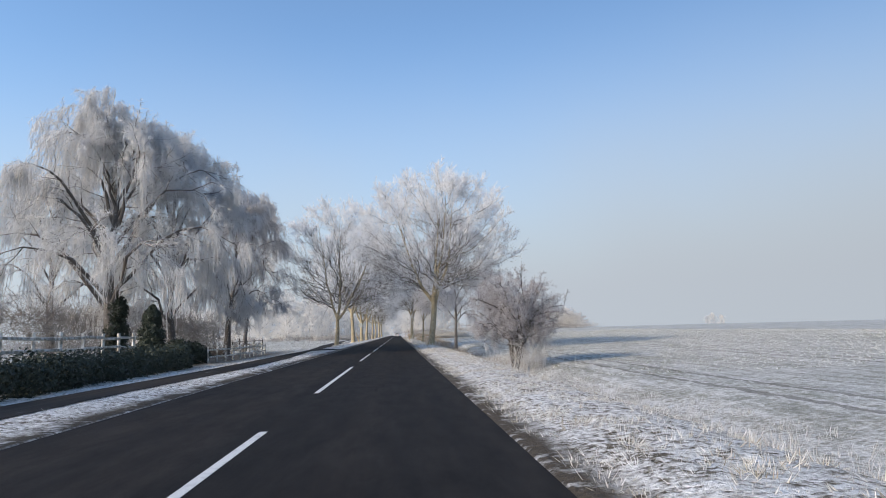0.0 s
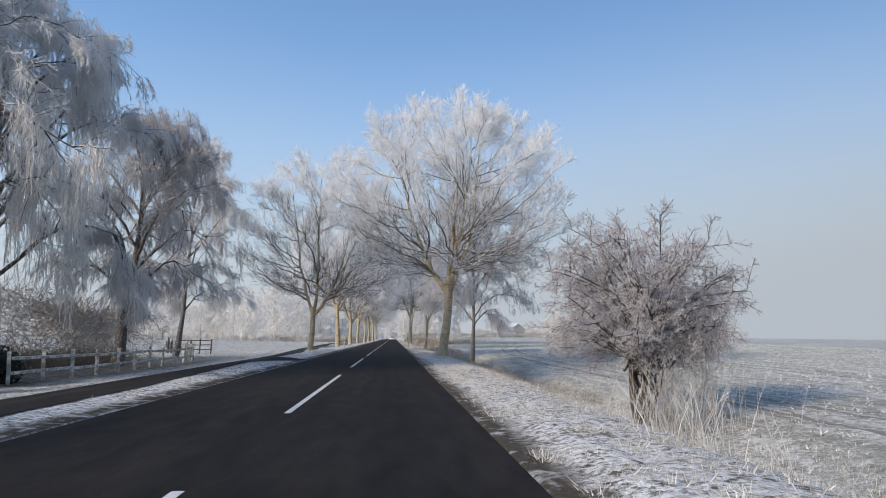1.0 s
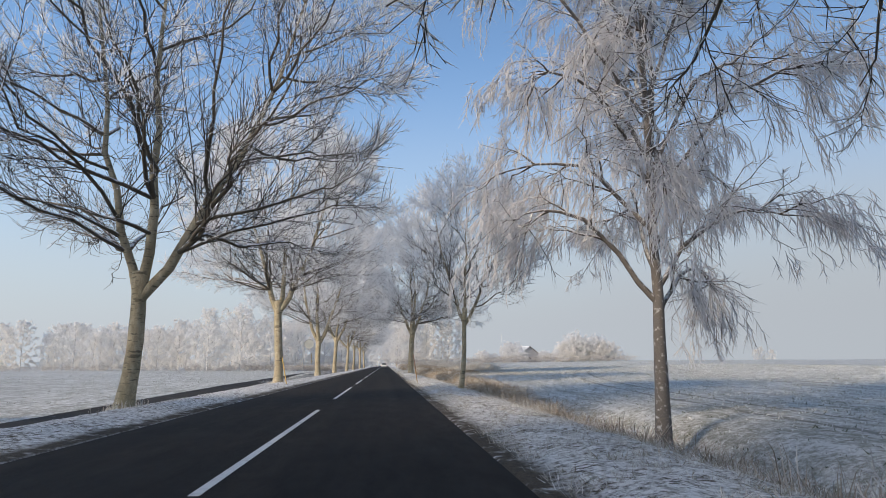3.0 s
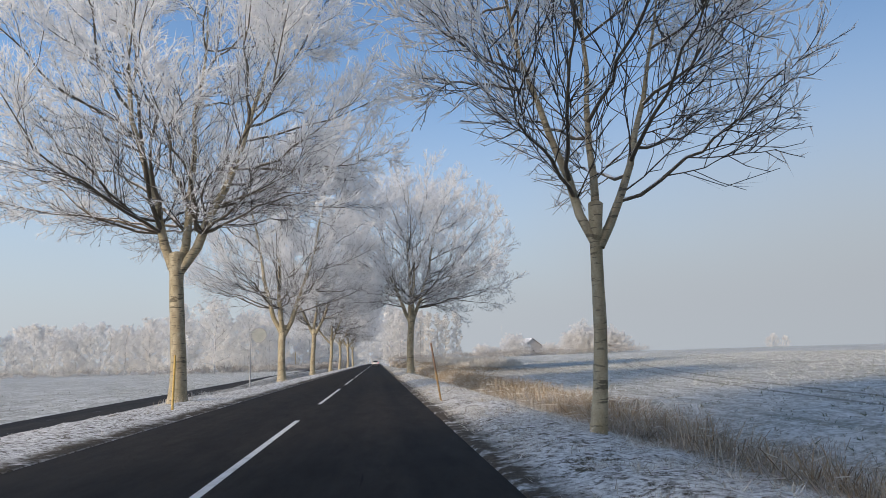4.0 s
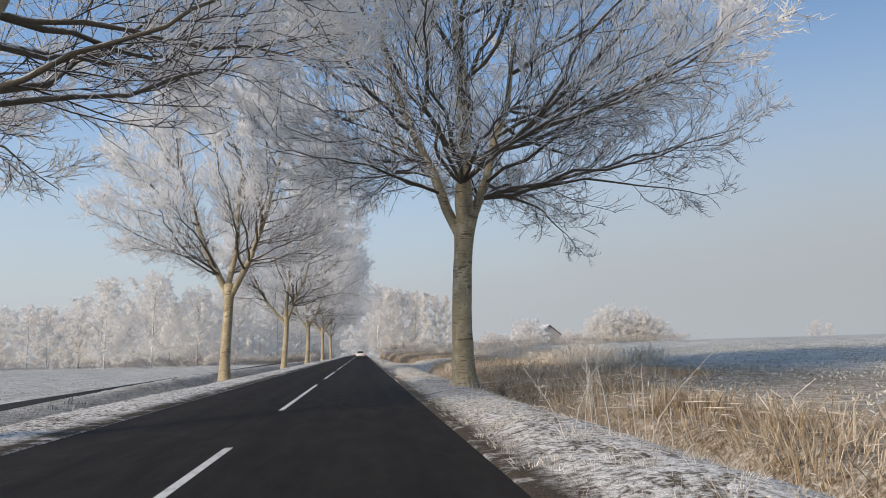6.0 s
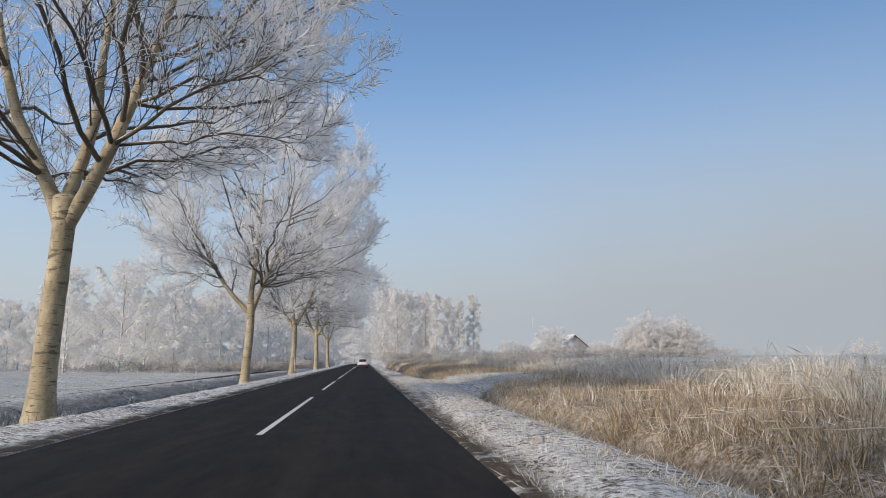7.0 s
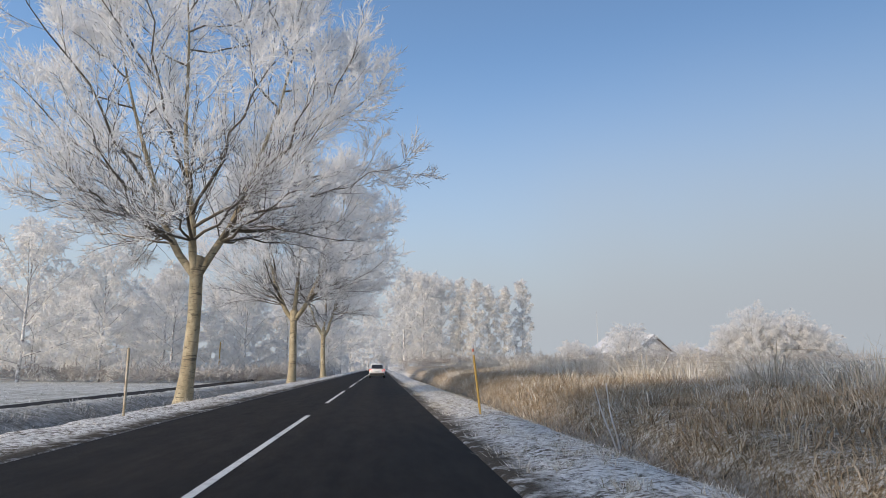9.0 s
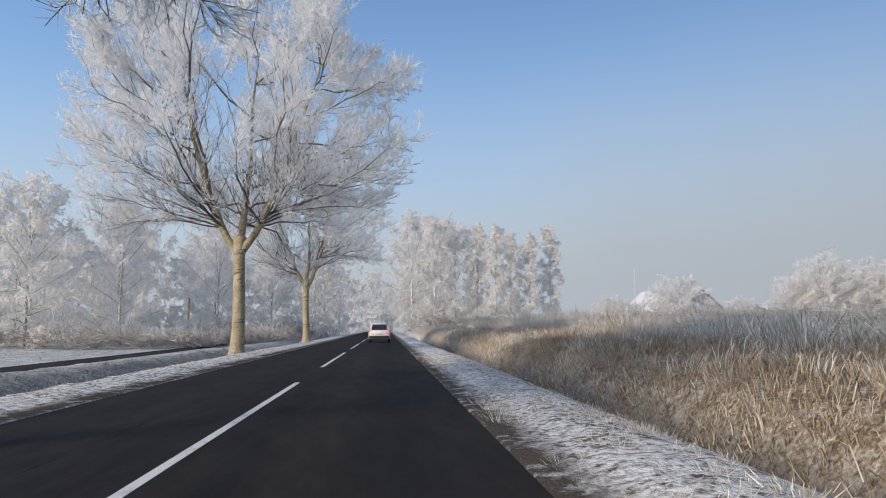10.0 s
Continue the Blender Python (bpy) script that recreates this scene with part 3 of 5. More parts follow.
    start1, at = pos[pick], np.tile(jj, n0)[pick]
    v1 = goal - start1
    L1 = np.linalg.norm(v1, axis=1)
    level = np.clip(-(uz + 0.15) / 0.4, 0, 1)
    ctrl = start1 + 0.48 * v1 + v1 * [[0.10, 0.10, 0]] + np.stack([0 * L1, 0 * L1, L1 * (0.20 * level - 0.06)], 1)
    P1b, L1 = bend(start1, ctrl, goal, 0.019)
    P1, L = np.concatenate([P0, P1b]), np.concatenate([L0, L1])
    n1 = len(P1)
    r1 = np.concatenate([r0, np.minimum(0.0078 * L1 + 0.002, 0.60 * r0[pick // 16] * (1 - 0.9 * at))])
    RR = r1[:, None] * (1 - q[None]) ** 1.05 + 0.011
    for j in range(n0):
        adopt(mesh_object("limb", *bark_tube(P1[j:j + 1], RR[j:j + 1], 12, seed + j, 0.04), M["bark"]), root)
    limbs_of(P1[n0:], RR[n0:], 7, M["limb"], root)
    m2 = int(round(11 * dense))
    t2 = 0.10 + 0.86 * (np.arange(m2)[None] + 0.5) / m2 * np.ones((n1, 1))
    P2, tt = shoots(rng, P1, m2, (0.14, 0.98), (22, 48), (0.30 * L[:, None] * (1.10 - 0.72 * t2) + 0.50) * rng.uniform(0.7, 1.2, (n1, m2)), 6, 0.20, 0.042)
    r2 = 0.009 + 0.017 * (1 - tt) * np.repeat(L, m2) / 10
    P3, t3 = shoots(rng, P2, int(round(10 * dense)), (0.12, 1.0), (22, 58), (0.45, 1.45), 3, 0.20, 0.09)

    def rimed(at_):
        up = np.clip((at_[:, 2] - fork) / rise, 0, 1)
        off = np.clip(np.linalg.norm((at_ - centre) / axes, axis=1), 0, 1.2)
        return np.clip(0.95 * up + 0.85 * (off - 0.50) + white, 0.04, 1.0)
    load3 = rimed(P3[:, -1])
    dark = load3 < 0.52 + 0.30 * rng.random(len(P3))
    adopt(mesh_object("branchwork", *tubes(P2, taper(len(P2), 6, r2, 0.007), 4), M["branch"]), root)
    adopt(mesh_object("twigwork", *tubes(P3[dark], taper(int(dark.sum()), 3, 0.0105, 0.006), 3), M["twig_bark"]), root)
    # rime lies thickest on the outer and upper twigs
    P4, t4 = shoots(rng, P3, int(round(15 * dense)), (0.05, 1.0), (15, 60), (0.16, 0.62), 2, 0.15, 0.05)
    load = rimed(P4[:, -1])
    keep = rng.random(len(P4)) < 0.03 + 0.92 * load
    P4, load = P4[keep], load[keep]
    W = P3[~dark]
    A = np.concatenate([P4[:, 0], W[:, 0], W[:, 1]])
    B = np.concatenate([P4[:, 1], W[:, 1], W[:, 2]])
    w = np.concatenate([0.015 + 0.028 * load, np.full(2 * len(W), 0.024)])
    adopt(mesh_object("crown", *slivers(rng, A, B, w), M["twig"], False), root)
    return tagged(root, label or "bare roadside tree with ringed pale bark and rime-white twigs", "tree", "avenue trees")


AVENUE = [
    # x, y, z, height, fork, crown radius, trunk radius, seed, lean, shift, stems, limbs, lowest limbs
    (5.25, 77.9, 0.08, 18.6, 4.9, 8.4, 0.31, 11, (0.42, 0.0), (0.2, 0), ((185, 34), (20, 20), (60, 10), (300, 24)), 60, -0.72),
    (-5.74, 94.8, -0.02, 18.4, 3.9, 8.0, 0.25, 12, (0.25, 0.0), (0.7, 0), ((178, 17), (8, 32), (300, 9)), 52, -0.5),
    (-5.30, 120.4, 0.0, 19.5, 5.4, 7.8, 0.29, 13, (-0.10, 0.0), (0.4, 0), ((190, 22), (0, 26), (80, 12)), 54, -0.55),
    (-5.44, 148.1, -0.02, 20.4, 4.2, 8.0, 0.31, 14, (0.12, 0.1), (0.0, 0), ((180, 15), (5, 20), (280, 9)), 56, -0.45),
    (5.17, 158.5, 0.08, 20.6, 5.3, 9.2, 0.35, 15, (0.15, 0.0), (1.0, 0), ((170, 26), (15, 26), (80, 8), (265, 20)), 72, -0.62),
    (-5.70, 176.0, -0.02, 19.6, 5.2, 7.6, 0.29, 16, (0.10, 0.0), (0.2, 0), ((180, 26), (350, 22), (100, 12)), 52, -0.5),
    (-5.28, 200.6, 0.0, 19.4, 4.8, 8.0, 0.26, 17, (0.12, 0.0), (0.4, 0), ((180, 36), (350, 26), (70, 8)), 54, -0.5),
    (-5.34, 227.0, 0.0, 19.0, 5.3, 7.6, 0.275, 18, (0.16, 0.0), (0.1, 0), ((178, 34), (5, 26), (250, 8)), 54, -0.62),
    (-4.85, 253.2, 0.0, 19.2, 5.4, 7.9, 0.30, 19, (0.1, 0.0), (0.1, 0), ((185, 28), (355, 32), (90, 10)), 60, -0.62),
    (-4.51, 277.8, 0.0, 17.6, 5.2, 6.6, 0.28, 20, (0.0, 0.0), (0.2, 0), ((180, 26), (0, 26), (90, 10)), 46, -0.5),
]
# farther trees carry extra rime, partly to stand in for haze
for x, y, z, H, fork, R, tr, seed, lean, shift, stems, limbs, lowest in AVENUE:
    avenue_tree(x, y, z, H, fork, R, tr, seed, lean, shift, stems, limbs, dense=0.9 if y > 270 else 1.0, lowest=lowest, white=-0.34 if y == 94.8 else 0.24 if y > 190 else 0.16 if y > 110 else 0.03)
avenue_tree(5.40, 105.6, 0.06, 10.8, 3.7, 3.3, 0.12, 31, (0.30, 0), (0.2, 0), ((170, 18), (20, 30), (80, 6)), 22, "slender young roadside tree with dark stem and rimed twigs", 0.75, -0.2, -0.15)


def weeping_tree(name, x, y, z, H, fork, R, trunk_r, seed, bark, strands, drop, fuzz, label, group="", stems=9, lowest=1.3, wide=62, rime=None, leader=False, coat=1.0, lean=None, needle=0.030, tuft=10):
    """A tree whose rimed outer shoots hang down in long strands."""
    rng = np.random.default_rng(seed)
    root = empty(name, pose(x, y, z))
    T, s = trunk_line(H * 0.88 if leader else fork + 0.2, lean or (0.3 * math.sin(seed), 0.2 * math.cos(seed)), seed, 14 if leader else 9)
    if leader:
        T[0, 1:, :2] += np.cumsum(rng.normal(size=(13, 2)) * 0.06, axis=0)
    adopt(mesh_object("trunk", *tubes(T, (trunk_r * (1.0 + 0.5 * np.exp(-s * 9) - (0.88 if leader else 0.2) * s))[None], 12), bark), root)
    top = T[0, -1]
    centre = np.array([top[0], top[1], fork + (0.48 if leader else 0.40) * (H - fork)])
    axes = np.array([R * 0.9, R * 0.9, (H - centre[2]) * 0.97])
    n1 = stems
    az = np.arange(n1) * 2.39996 + rng.uniform(-0.4, 0.4, n1) + seed
    share = (np.arange(n1) + 0.3) / n1
    pol = np.arccos(1 - share * (1 - math.cos(radians(wide))))
    way = np.stack([np.sin(pol) * np.cos(az), np.sin(pol) * np.sin(az), np.cos(pol)], 1)
    start = top[None] - np.stack([np.zeros(n1), np.zeros(n1), 0.2 + 0.9 * rng.random(n1)], 1)
    if leader:
        up = (np.arange(n1) + 0.4 * rng.random(n1)) / n1
        start = along(T, (fork / (H * 0.88) + (0.97 - fork / (H * 0.88)) * up)[None])[0][0]
        pol = np.radians(64 - 44 * up + rng.uniform(-8, 8, n1))
        way = np.stack([np.sin(pol) * np.cos(az), np.sin(pol) * np.sin(az), np.cos(pol)], 1)
    L = reach(start, way, centre, axes) * rng.uniform(0.78, 1.0, n1)
    k1 = 9
    s1 = np.linspace(0, 1, k1)
    P1 = start[:, None] + L[:, None, None] * s1[None, :, None] * way[:, None]
    P1[:, :, 2] += (L * np.sin(pol))[:, None] * (0.25 * np.sin(s1 * math.pi) - 0.16 * s1 ** 3)[None]
    P1[:, 1:] += np.cumsum(rng.normal(size=(n1, k1 - 1, 3)) * 0.020, axis=1) * L[:, None, None]
    r1 = trunk_r * (rng.uniform(0.32, 0.58, n1) if not leader else rng.uniform(0.30, 0.42, n1) * (1.0 - 0.6 * up))
    limbs_of(P1, r1[:, None] * (1 - s1[None]) + 0.02, 7, bark, root)
    P2, tt = shoots(rng, P1, 7 if leader else 9, (0.15, 1.0), (25, 62), (0.26 * R, 0.52 * R) if not leader else (0.20 * R, 0.40 * R), 6, -0.12, 0.05)
    P3, t3 = shoots(rng, P2, 5, (0.2, 1.0), (20, 60), (0.8, 1.9), 4, -0.25, 0.06)
    wood = merged(tubes(P2, taper(len(P2), 6, 0.035, 0.011), 4), tubes(P3, taper(len(P3), 4, 0.014, 0.009), 3))
    adopt(mesh_object("branchwork", *wood, M["branch"]), root)
    # hanging strands from the branches
    src = np.concatenate([P3.reshape(-1, 3), P2[:, 2:].reshape(-1, 3)])
    # they hang in tufts, most of them from the outer twigs
    far_out = np.linalg.norm((src - centre) / axes, axis=1) ** 2 + 0.15
    tufts = strands // tuft
    pick = np.repeat(src[rng.choice(len(src), tufts, p=far_out / far_out.sum())], tuft, 0)
    strands = len(pick)
    pick = pick + rng.normal(size=pick.shape) * [[0.20, 0.20, 0.12]]
    drop_of = np.repeat(rng.uniform(drop[0], drop[1], tufts), tuft) * rng.uniform(0.45, 1.0, strands)
    length = np.minimum(drop_of, np.maximum(pick[:, 2] - lowest - 0.8 * rng.random(strands), 0.3))
    k = 5
    q = np.linspace(0, 1, k)
    out = pick[:, :2] / (np.linalg.norm(pick[:, :2], axis=1, keepdims=True) + 0.1)
    S = np.repeat(pick[:, None], k, 1)
    S[:, :, 2] -= length[:, None] * q[None]
    S[:, :, :2] += out[:, None] * (0.28 * np.sqrt(q))[None, :, None]
    S[:, 1:, :2] += np.cumsum(rng.normal(size=(strands, k - 1, 2)) * 0.05, axis=1)
    thick = tubes(S, np.repeat(np.array([[0.008, 0.013, 0.014, 0.012, 0.005]]), strands, 0), 3)
    F4, _ = shoots(rng, S, fuzz, (0.05, 1.0), (15, 55), (0.14, 0.45), 2, -0.35, 0.05)
    F5, _ = shoots(rng, P3, int(24 * coat), (0.05, 1.0), (20, 75), (0.3, 0.8), 2, -0.25, 0.05)
    F6, _ = shoots(rng, P2, int(26 * coat), (0.1, 1.0), (25, 80), (0.3, 0.9), 2, -0.2, 0.05)
    F = np.concatenate([F4, F5, F6])
    adopt(mesh_object("crown", *merged(thick, slivers(rng, F[:, 0], F[:, 1], needle)), rime or M["rime"], False), root)
    return tagged(root, label, "tree", group)


WILLOW = "weeping willow hung with thick white rime beside the fence"
weeping_tree("willow", -15.8, 54.6, -0.3, 16.4, 3.2, 8.8, 0.40, 47, M["birch_bark"], 4600, (0.8, 3.6), 14, WILLOW, "rimed garden trees", 30, leader=True, coat=1.15, lean=(-0.2, 0.3))
weeping_tree("willow", -27.0, 69.0, -0.3, 16.5, 2.6, 8.0, 0.30, 46, M["birch_bark"], 1500, (0.8, 4.0), 11, WILLOW, "rimed garden trees", 18, leader=True)
weeping_tree("willow", -14.2, 60.4, -0.3, 16.4, 2.8, 6.8, 0.26, 42, M["birch_bark"], 2900, (0.6, 2.8), 14, WILLOW, "rimed garden trees", 22, leader=True)
weeping_tree("weeping_birch", -12.9, 70.0, -0.3, 14.4, 2.8, 5.1, 0.27, 43, M["birch_bark"], 2300, (0.5, 2.2), 11, "dark-stemmed weeping birch with grey rimed twigs", "rimed garden trees", 26, lowest=3.4, rime=M["grey_rime"], leader=True, coat=0.75, lean=(1.2, 0.2))
weeping_tree("weeping_birch", -15.4, 87.5, -0.3, 18.0, 3.8, 5.2, 0.20, 44, M["birch_bark"], 2700, (0.4, 1.6), 13, "slender weeping birch white with rime", "rimed garden trees", 22, leader=True, coat=1.2, lean=(0.8, 0.0), needle=0.026)
weeping_tree("weeping_birch", 8.9, 91.0, -1.40, 17.2, 3.9, 5.2, 0.18, 45, M["birch_bark"], 3600, (0.3, 1.7), 13, "weeping birch with rimed hanging twigs at the field's edge", "", 28, 2.2, leader=True, rime=M["pale_rime"], lean=(0.5, 0.2), needle=0.021, tuft=7, coat=0.8)


def thorn_bush(x, y, z, seed):
    """A dense rounded thorn: a few twisted stems, tangled twigs, short rime needles."""
    rng = np.random.default_rng(seed)
    root = empty("hawthorn", pose(x, y, z))
    T, s = trunk_line(2.5, (0.25, 0), 1)
    for j in range(4):
        T2 = T.copy()
        a = j * 1.7
        T2[0, :, 0] += math.cos(a) * (0.05 + 0.42 * s ** 1.4) + 0.05 * np.sin(7 * s + j)
        T2[0, :, 1] += math.sin(a) * (0.05 + 0.42 * s ** 1.4) + 0.05 * np.sin(6 * s + 2 * j)
        adopt(mesh_object("stem", *bark_tube(T2, (0.13 - 0.065 * s)[None], 9, seed + j, 0.12), M["thorn_bark"]), root)
    n1 = 54
    uz = np.linspace(0.96, -0.72, n1) + rng.uniform(-0.05, 0.05, n1)
    az = np.arange(n1) * 2.39996 + rng.uniform(-0.4, 0.4, n1)
    rr = np.sqrt(np.clip(1 - uz * uz, 0.05, 1))
    goal = np.array([[0.0, 0, 3.70]]) + np.stack([rr * np.cos(az), rr * np.sin(az), uz], 1) * [[3.0, 3.0, 2.4]] * rng.uniform(0.80, 1.04, (n1, 1))
    start = np.array([[0.2, 0, 1.7]]) + rng.normal(size=(n1, 3)) * [[0.22, 0.22, 0.35]]
    s1 = np.linspace(0, 1, 7)
    v = goal - start
    L = np.linalg.norm(v, axis=1)
    P1 = start[:, None] + v[:, None] * s1[None, :, None]
    P1[:, :, 2] += (0.16 * L)[:, None] * (np.sin(s1 * math.pi))[None]
    P1[:, 1:] += np.cumsum(rng.normal(size=(n1, 6, 3)) * 0.035, axis=1) * L[:, None, None]
    P2, t2 = shoots(rng, P1, 13, (0.18, 1.0), (30, 80), (0.65, 1.65), 5, -0.05, 0.10)
    P3, t3 = shoots(rng, P2, 16, (0.1, 1.0), (30, 80), (0.18, 0.55), 3, 0.0, 0.10)
    adopt(mesh_object("branchwork", *merged(tubes(P1, taper(n1, 7, 0.048, 0.012), 5), tubes(P2, taper(len(P2), 5, 0.012, 0.006), 3)), M["thorn_bark"]), root)
    adopt(mesh_object("twigwork", *tubes(P3[:, ::2], taper(len(P3), 2, 0.006, 0.0035), 3), M["thorn_twig"]), root)
    P4, t4 = shoots(rng, P3, 12, (0.1, 1.0), (30, 85), (0.05, 0.15), 2, 0.05, 0.05)
    adopt(mesh_object("crown", *slivers(rng, P4[:, 0], P4[:, 1], 0.013), M["hawtwig"], False), root)
    return tagged(root, "dense rounded hawthorn with grey-violet twigs under rime", "bush")


M["thorn_bark"] = frosted("thorn_bark", (0.075, 0.062, 0.055), (0.60, 0.60, 0.60), 0.20, 8)
M["thorn_twig"] = frosted("thorn_twig", (0.17, 0.125, 0.12), (0.74, 0.72, 0.74), 0.26, 9)
M["hawtwig"] = crystal("rime_on_thorn", (0.40, 0.375, 0.38), (0.82, 0.81, 0.82), 4.0, 0.35, (0.40, 0.58))
thorn_bush(9.05, 52.0, -1.22, 51)


# ---- woods in the distance ----
def far_tree(name, H, R, seed, mat, kind="round", tufts=2200, tuft_r=0.155):
    """A rimed tree seen from far: trunk, limbs, and a crown of many hanging and upright tufts."""
    rng = np.random.default_rng(seed)
    root = empty(name)
    T, s = trunk_line(H * 0.86, (0.3 * math.sin(seed), 0), seed, 7)
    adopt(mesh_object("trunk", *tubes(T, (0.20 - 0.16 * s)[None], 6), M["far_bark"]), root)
    n1 = 20
    az = np.arange(n1) * 2.39996 + seed
    t1 = np.linspace(0.12 if kind == "round" else 0.10, 0.97, n1)
    pos, _ = along(T, t1[None])
    pol = np.radians(np.linspace(78, 15, n1) if kind == "round" else np.linspace(48, 12, n1))
    way = np.stack([np.sin(pol) * np.cos(az), np.sin(pol) * np.sin(az), np.cos(pol)], 1)
    L = R * (np.sin(np.linspace(0.75, 2.75, n1)) * 0.85 + 0.22) * (1 + 0.16 * rng.normal(size=n1))
    s1 = np.linspace(0, 1, 5)
    P1 = pos[0][:, None] + np.abs(L)[:, None, None] * s1[None, :, None] * way[:, None]
    if kind == "dome":
        # many limbs from low on the trunk out to a rounded crown that reaches almost to the ground
        n1 = 46
        az = np.arange(n1) * 2.39996 + seed
        up = np.linspace(0.10, 0.97, n1)
        ring = np.sqrt(1 - up ** 2) * (0.86 + 0.14 * rng.random(n1)) * R * 0.92
        tip = np.stack([ring * np.cos(az), ring * np.sin(az), up * H * (0.84 + 0.12 * rng.random(n1))], 1)
        foot = along(T, (0.03 + 0.55 * up ** 1.4)[None])[0][0]
        P1 = foot[:, None] + (tip - foot)[:, None] * s1[None, :, None]
        P1[:, 1:4, 2] += 0.06 * H * np.sin(np.pi * s1[1:4])[None]
    P2, _ = shoots(rng, P1, 6, (0.15, 1.0), (25, 70), (0.22 * R, 0.50 * R) if kind != "dome" else (0.15 * R, 0.30 * R), 3, -0.02, 0.08)
    adopt(mesh_object("branchwork", *merged(tubes(P1, taper(n1, 5, 0.06, 0.02), 3), tubes(P2[:, ::2], taper(len(P2), 2, 0.025, 0.012), 3)), M["far_bark"]), root)
    P3, _ = shoots(rng, P2, max(2, tufts // len(P2)), (0.05, 1.0), (15, 85), (0.5, 1.3), 2, -0.30, 0.08)
    P4, _ = shoots(rng, P3, 2, (0.2, 1.0), (25, 80), (0.3, 0.8), 2, -0.3, 0.08)
    F = np.concatenate([P3, P4])
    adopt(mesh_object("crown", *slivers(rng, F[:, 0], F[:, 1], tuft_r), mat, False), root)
    return root


WOOD = [far_tree("wood_tree", 18, 5.2, 60, M["far_rime"]), far_tree("wood_tree", 15, 5.8, 61, M["far_rime"]), far_tree("wood_tree", 20, 3.6, 62, M["far_rime"], "tall"), far_tree("wood_tree", 11, 4.8, 63, M["far_rime"]),
        far_tree("wood_tree", 10, 8.4, 64, M["far_rime"], "dome", 6000, 0.10), far_tree("wood_tree", 12, 6.4, 65, M["far_rime"], "dome", 5200, 0.10)]


def plant(rng, which, x, y, scale, label, group):
    m = Matrix.Translation((x, y, float(height_at(x, y)) - 0.2)) @ Matrix.Rotation(rng.uniform(0, 6.28), 4, "Z") @ Matrix.Scale(scale, 4)
    t = copy_thing(WOOD[which], Matrix.Identity(4))
    t.matrix_basis = m
    return tagged(t, label, "tree", group)


rng = np.random.default_rng(70)
WHITE = "far tree white with hoar frost and paled further for haze"
for k in range(26):
    f = k / 25
    plant(rng, int(rng.integers(0, 2)), -160 + 130 * f + rng.uniform(-2, 2), 351 - 39 * f + rng.uniform(-9, 9), rng.uniform(0.85, 1.15), WHITE, "wood beyond the left-hand field")
for x, y, w, sc in ((-26.8, 296.3, 0, 0.95), (-35.1, 293.4, 1, 1.15), (-44.5, 291.9, 1, 1.35), (-55.0, 293.4, 0, 1.15), (-19.1, 306.8, 1, 0.95), (-22.3, 318.7, 0, 0.95), (-13.8, 315.7, 3, 1.1), (-10.1, 336.6, 0, 0.85), (-14.8, 354.4, 1, 1.0)):
    plant(rng, w, x, y, sc, WHITE, "wood beyond the left-hand field")
# trees added out of view to cast shade over hedge, fence and path
for x, y, w, sc in ((-26, 25, 0, 0.8), (-33, 18, 1, 0.85), (-23, 12, 3, 0.9), (-30, 52, 0, 0.75)):
    plant(rng, w, x, y, sc, "added unseen tree that shades the garden, white with hoar frost", "rimed garden trees")
for x, y, w, sc in ((6.8, 336.6, 1, 1.3), (10.3, 330.6, 0, 1.05), (14.3, 336.6, 1, 1.15), (17.8, 333.6, 2, 0.95), (20.3, 329.1, 2, 0.9), (24.2, 336.6, 2, 0.9), (26.6, 332.1, 2, 0.85), (31.0, 335.1, 2, 0.95), (8.3, 363.4, 1, 1.2), (12.8, 360.4, 0, 1.1)):
    plant(rng, w, x, y, sc, "tall far tree grey-white with frost and paled for haze", "wood beyond the bank")
for x, y, w, sc in ((50.8, 328.5, 4, 0.90), (70.5, 327.0, 5, 0.78), (74.6, 325.0, 5, 1.08), (79.6, 327.0, 4, 1.12), (84.4, 325.5, 5, 0.95), (88.4, 326.0, 4, 0.86), (65.0, 333.5, 4, 0.52), (39.0, 326.6, 4, 0.55), (43.5, 329.0, 4, 0.42), (182.0, 384.0, 3, 0.42), (186.5, 387.2, 3, 0.55), (191.5, 386.0, 3, 0.45)):
    plant(rng, w, x, y, sc, "low rounded far tree covered in frost", "trees by the farm")
for k in range(22):
    f = k / 21
    plant(rng, int(rng.integers(0, 2)), -140 + 122 * f + rng.uniform(-2, 2), 372 - 34 * f + rng.uniform(-6, 6), rng.uniform(0.95, 1.25), WHITE, "wood beyond the left-hand field")
for x, y, w, sc in ((-8.5, 338, 1, 0.95), (-7.5, 362, 0, 0.9), (8.0, 368, 0, 0.95), (-6.5, 392, 1, 0.95), (7.5, 398, 1, 0.9), (-1.0, 470, 1, 1.1), (5.0, 476, 0, 1.0), (-7.0, 474, 0, 1.0)):
    plant(rng, w, x, y, sc, WHITE, "wood at the road's far end")
for k in range(9):
    plant(rng, int(rng.integers(0, 4)), -26 + 6.0 * k, 424 + rng.uniform(-12, 12), rng.uniform(0.8, 1.1), WHITE, "wood at the road's far end")
for ob in WOOD:
    for o in (*ob.children_recursive, ob):
        bpy.data.objects.remove(o, do_unlink=True)


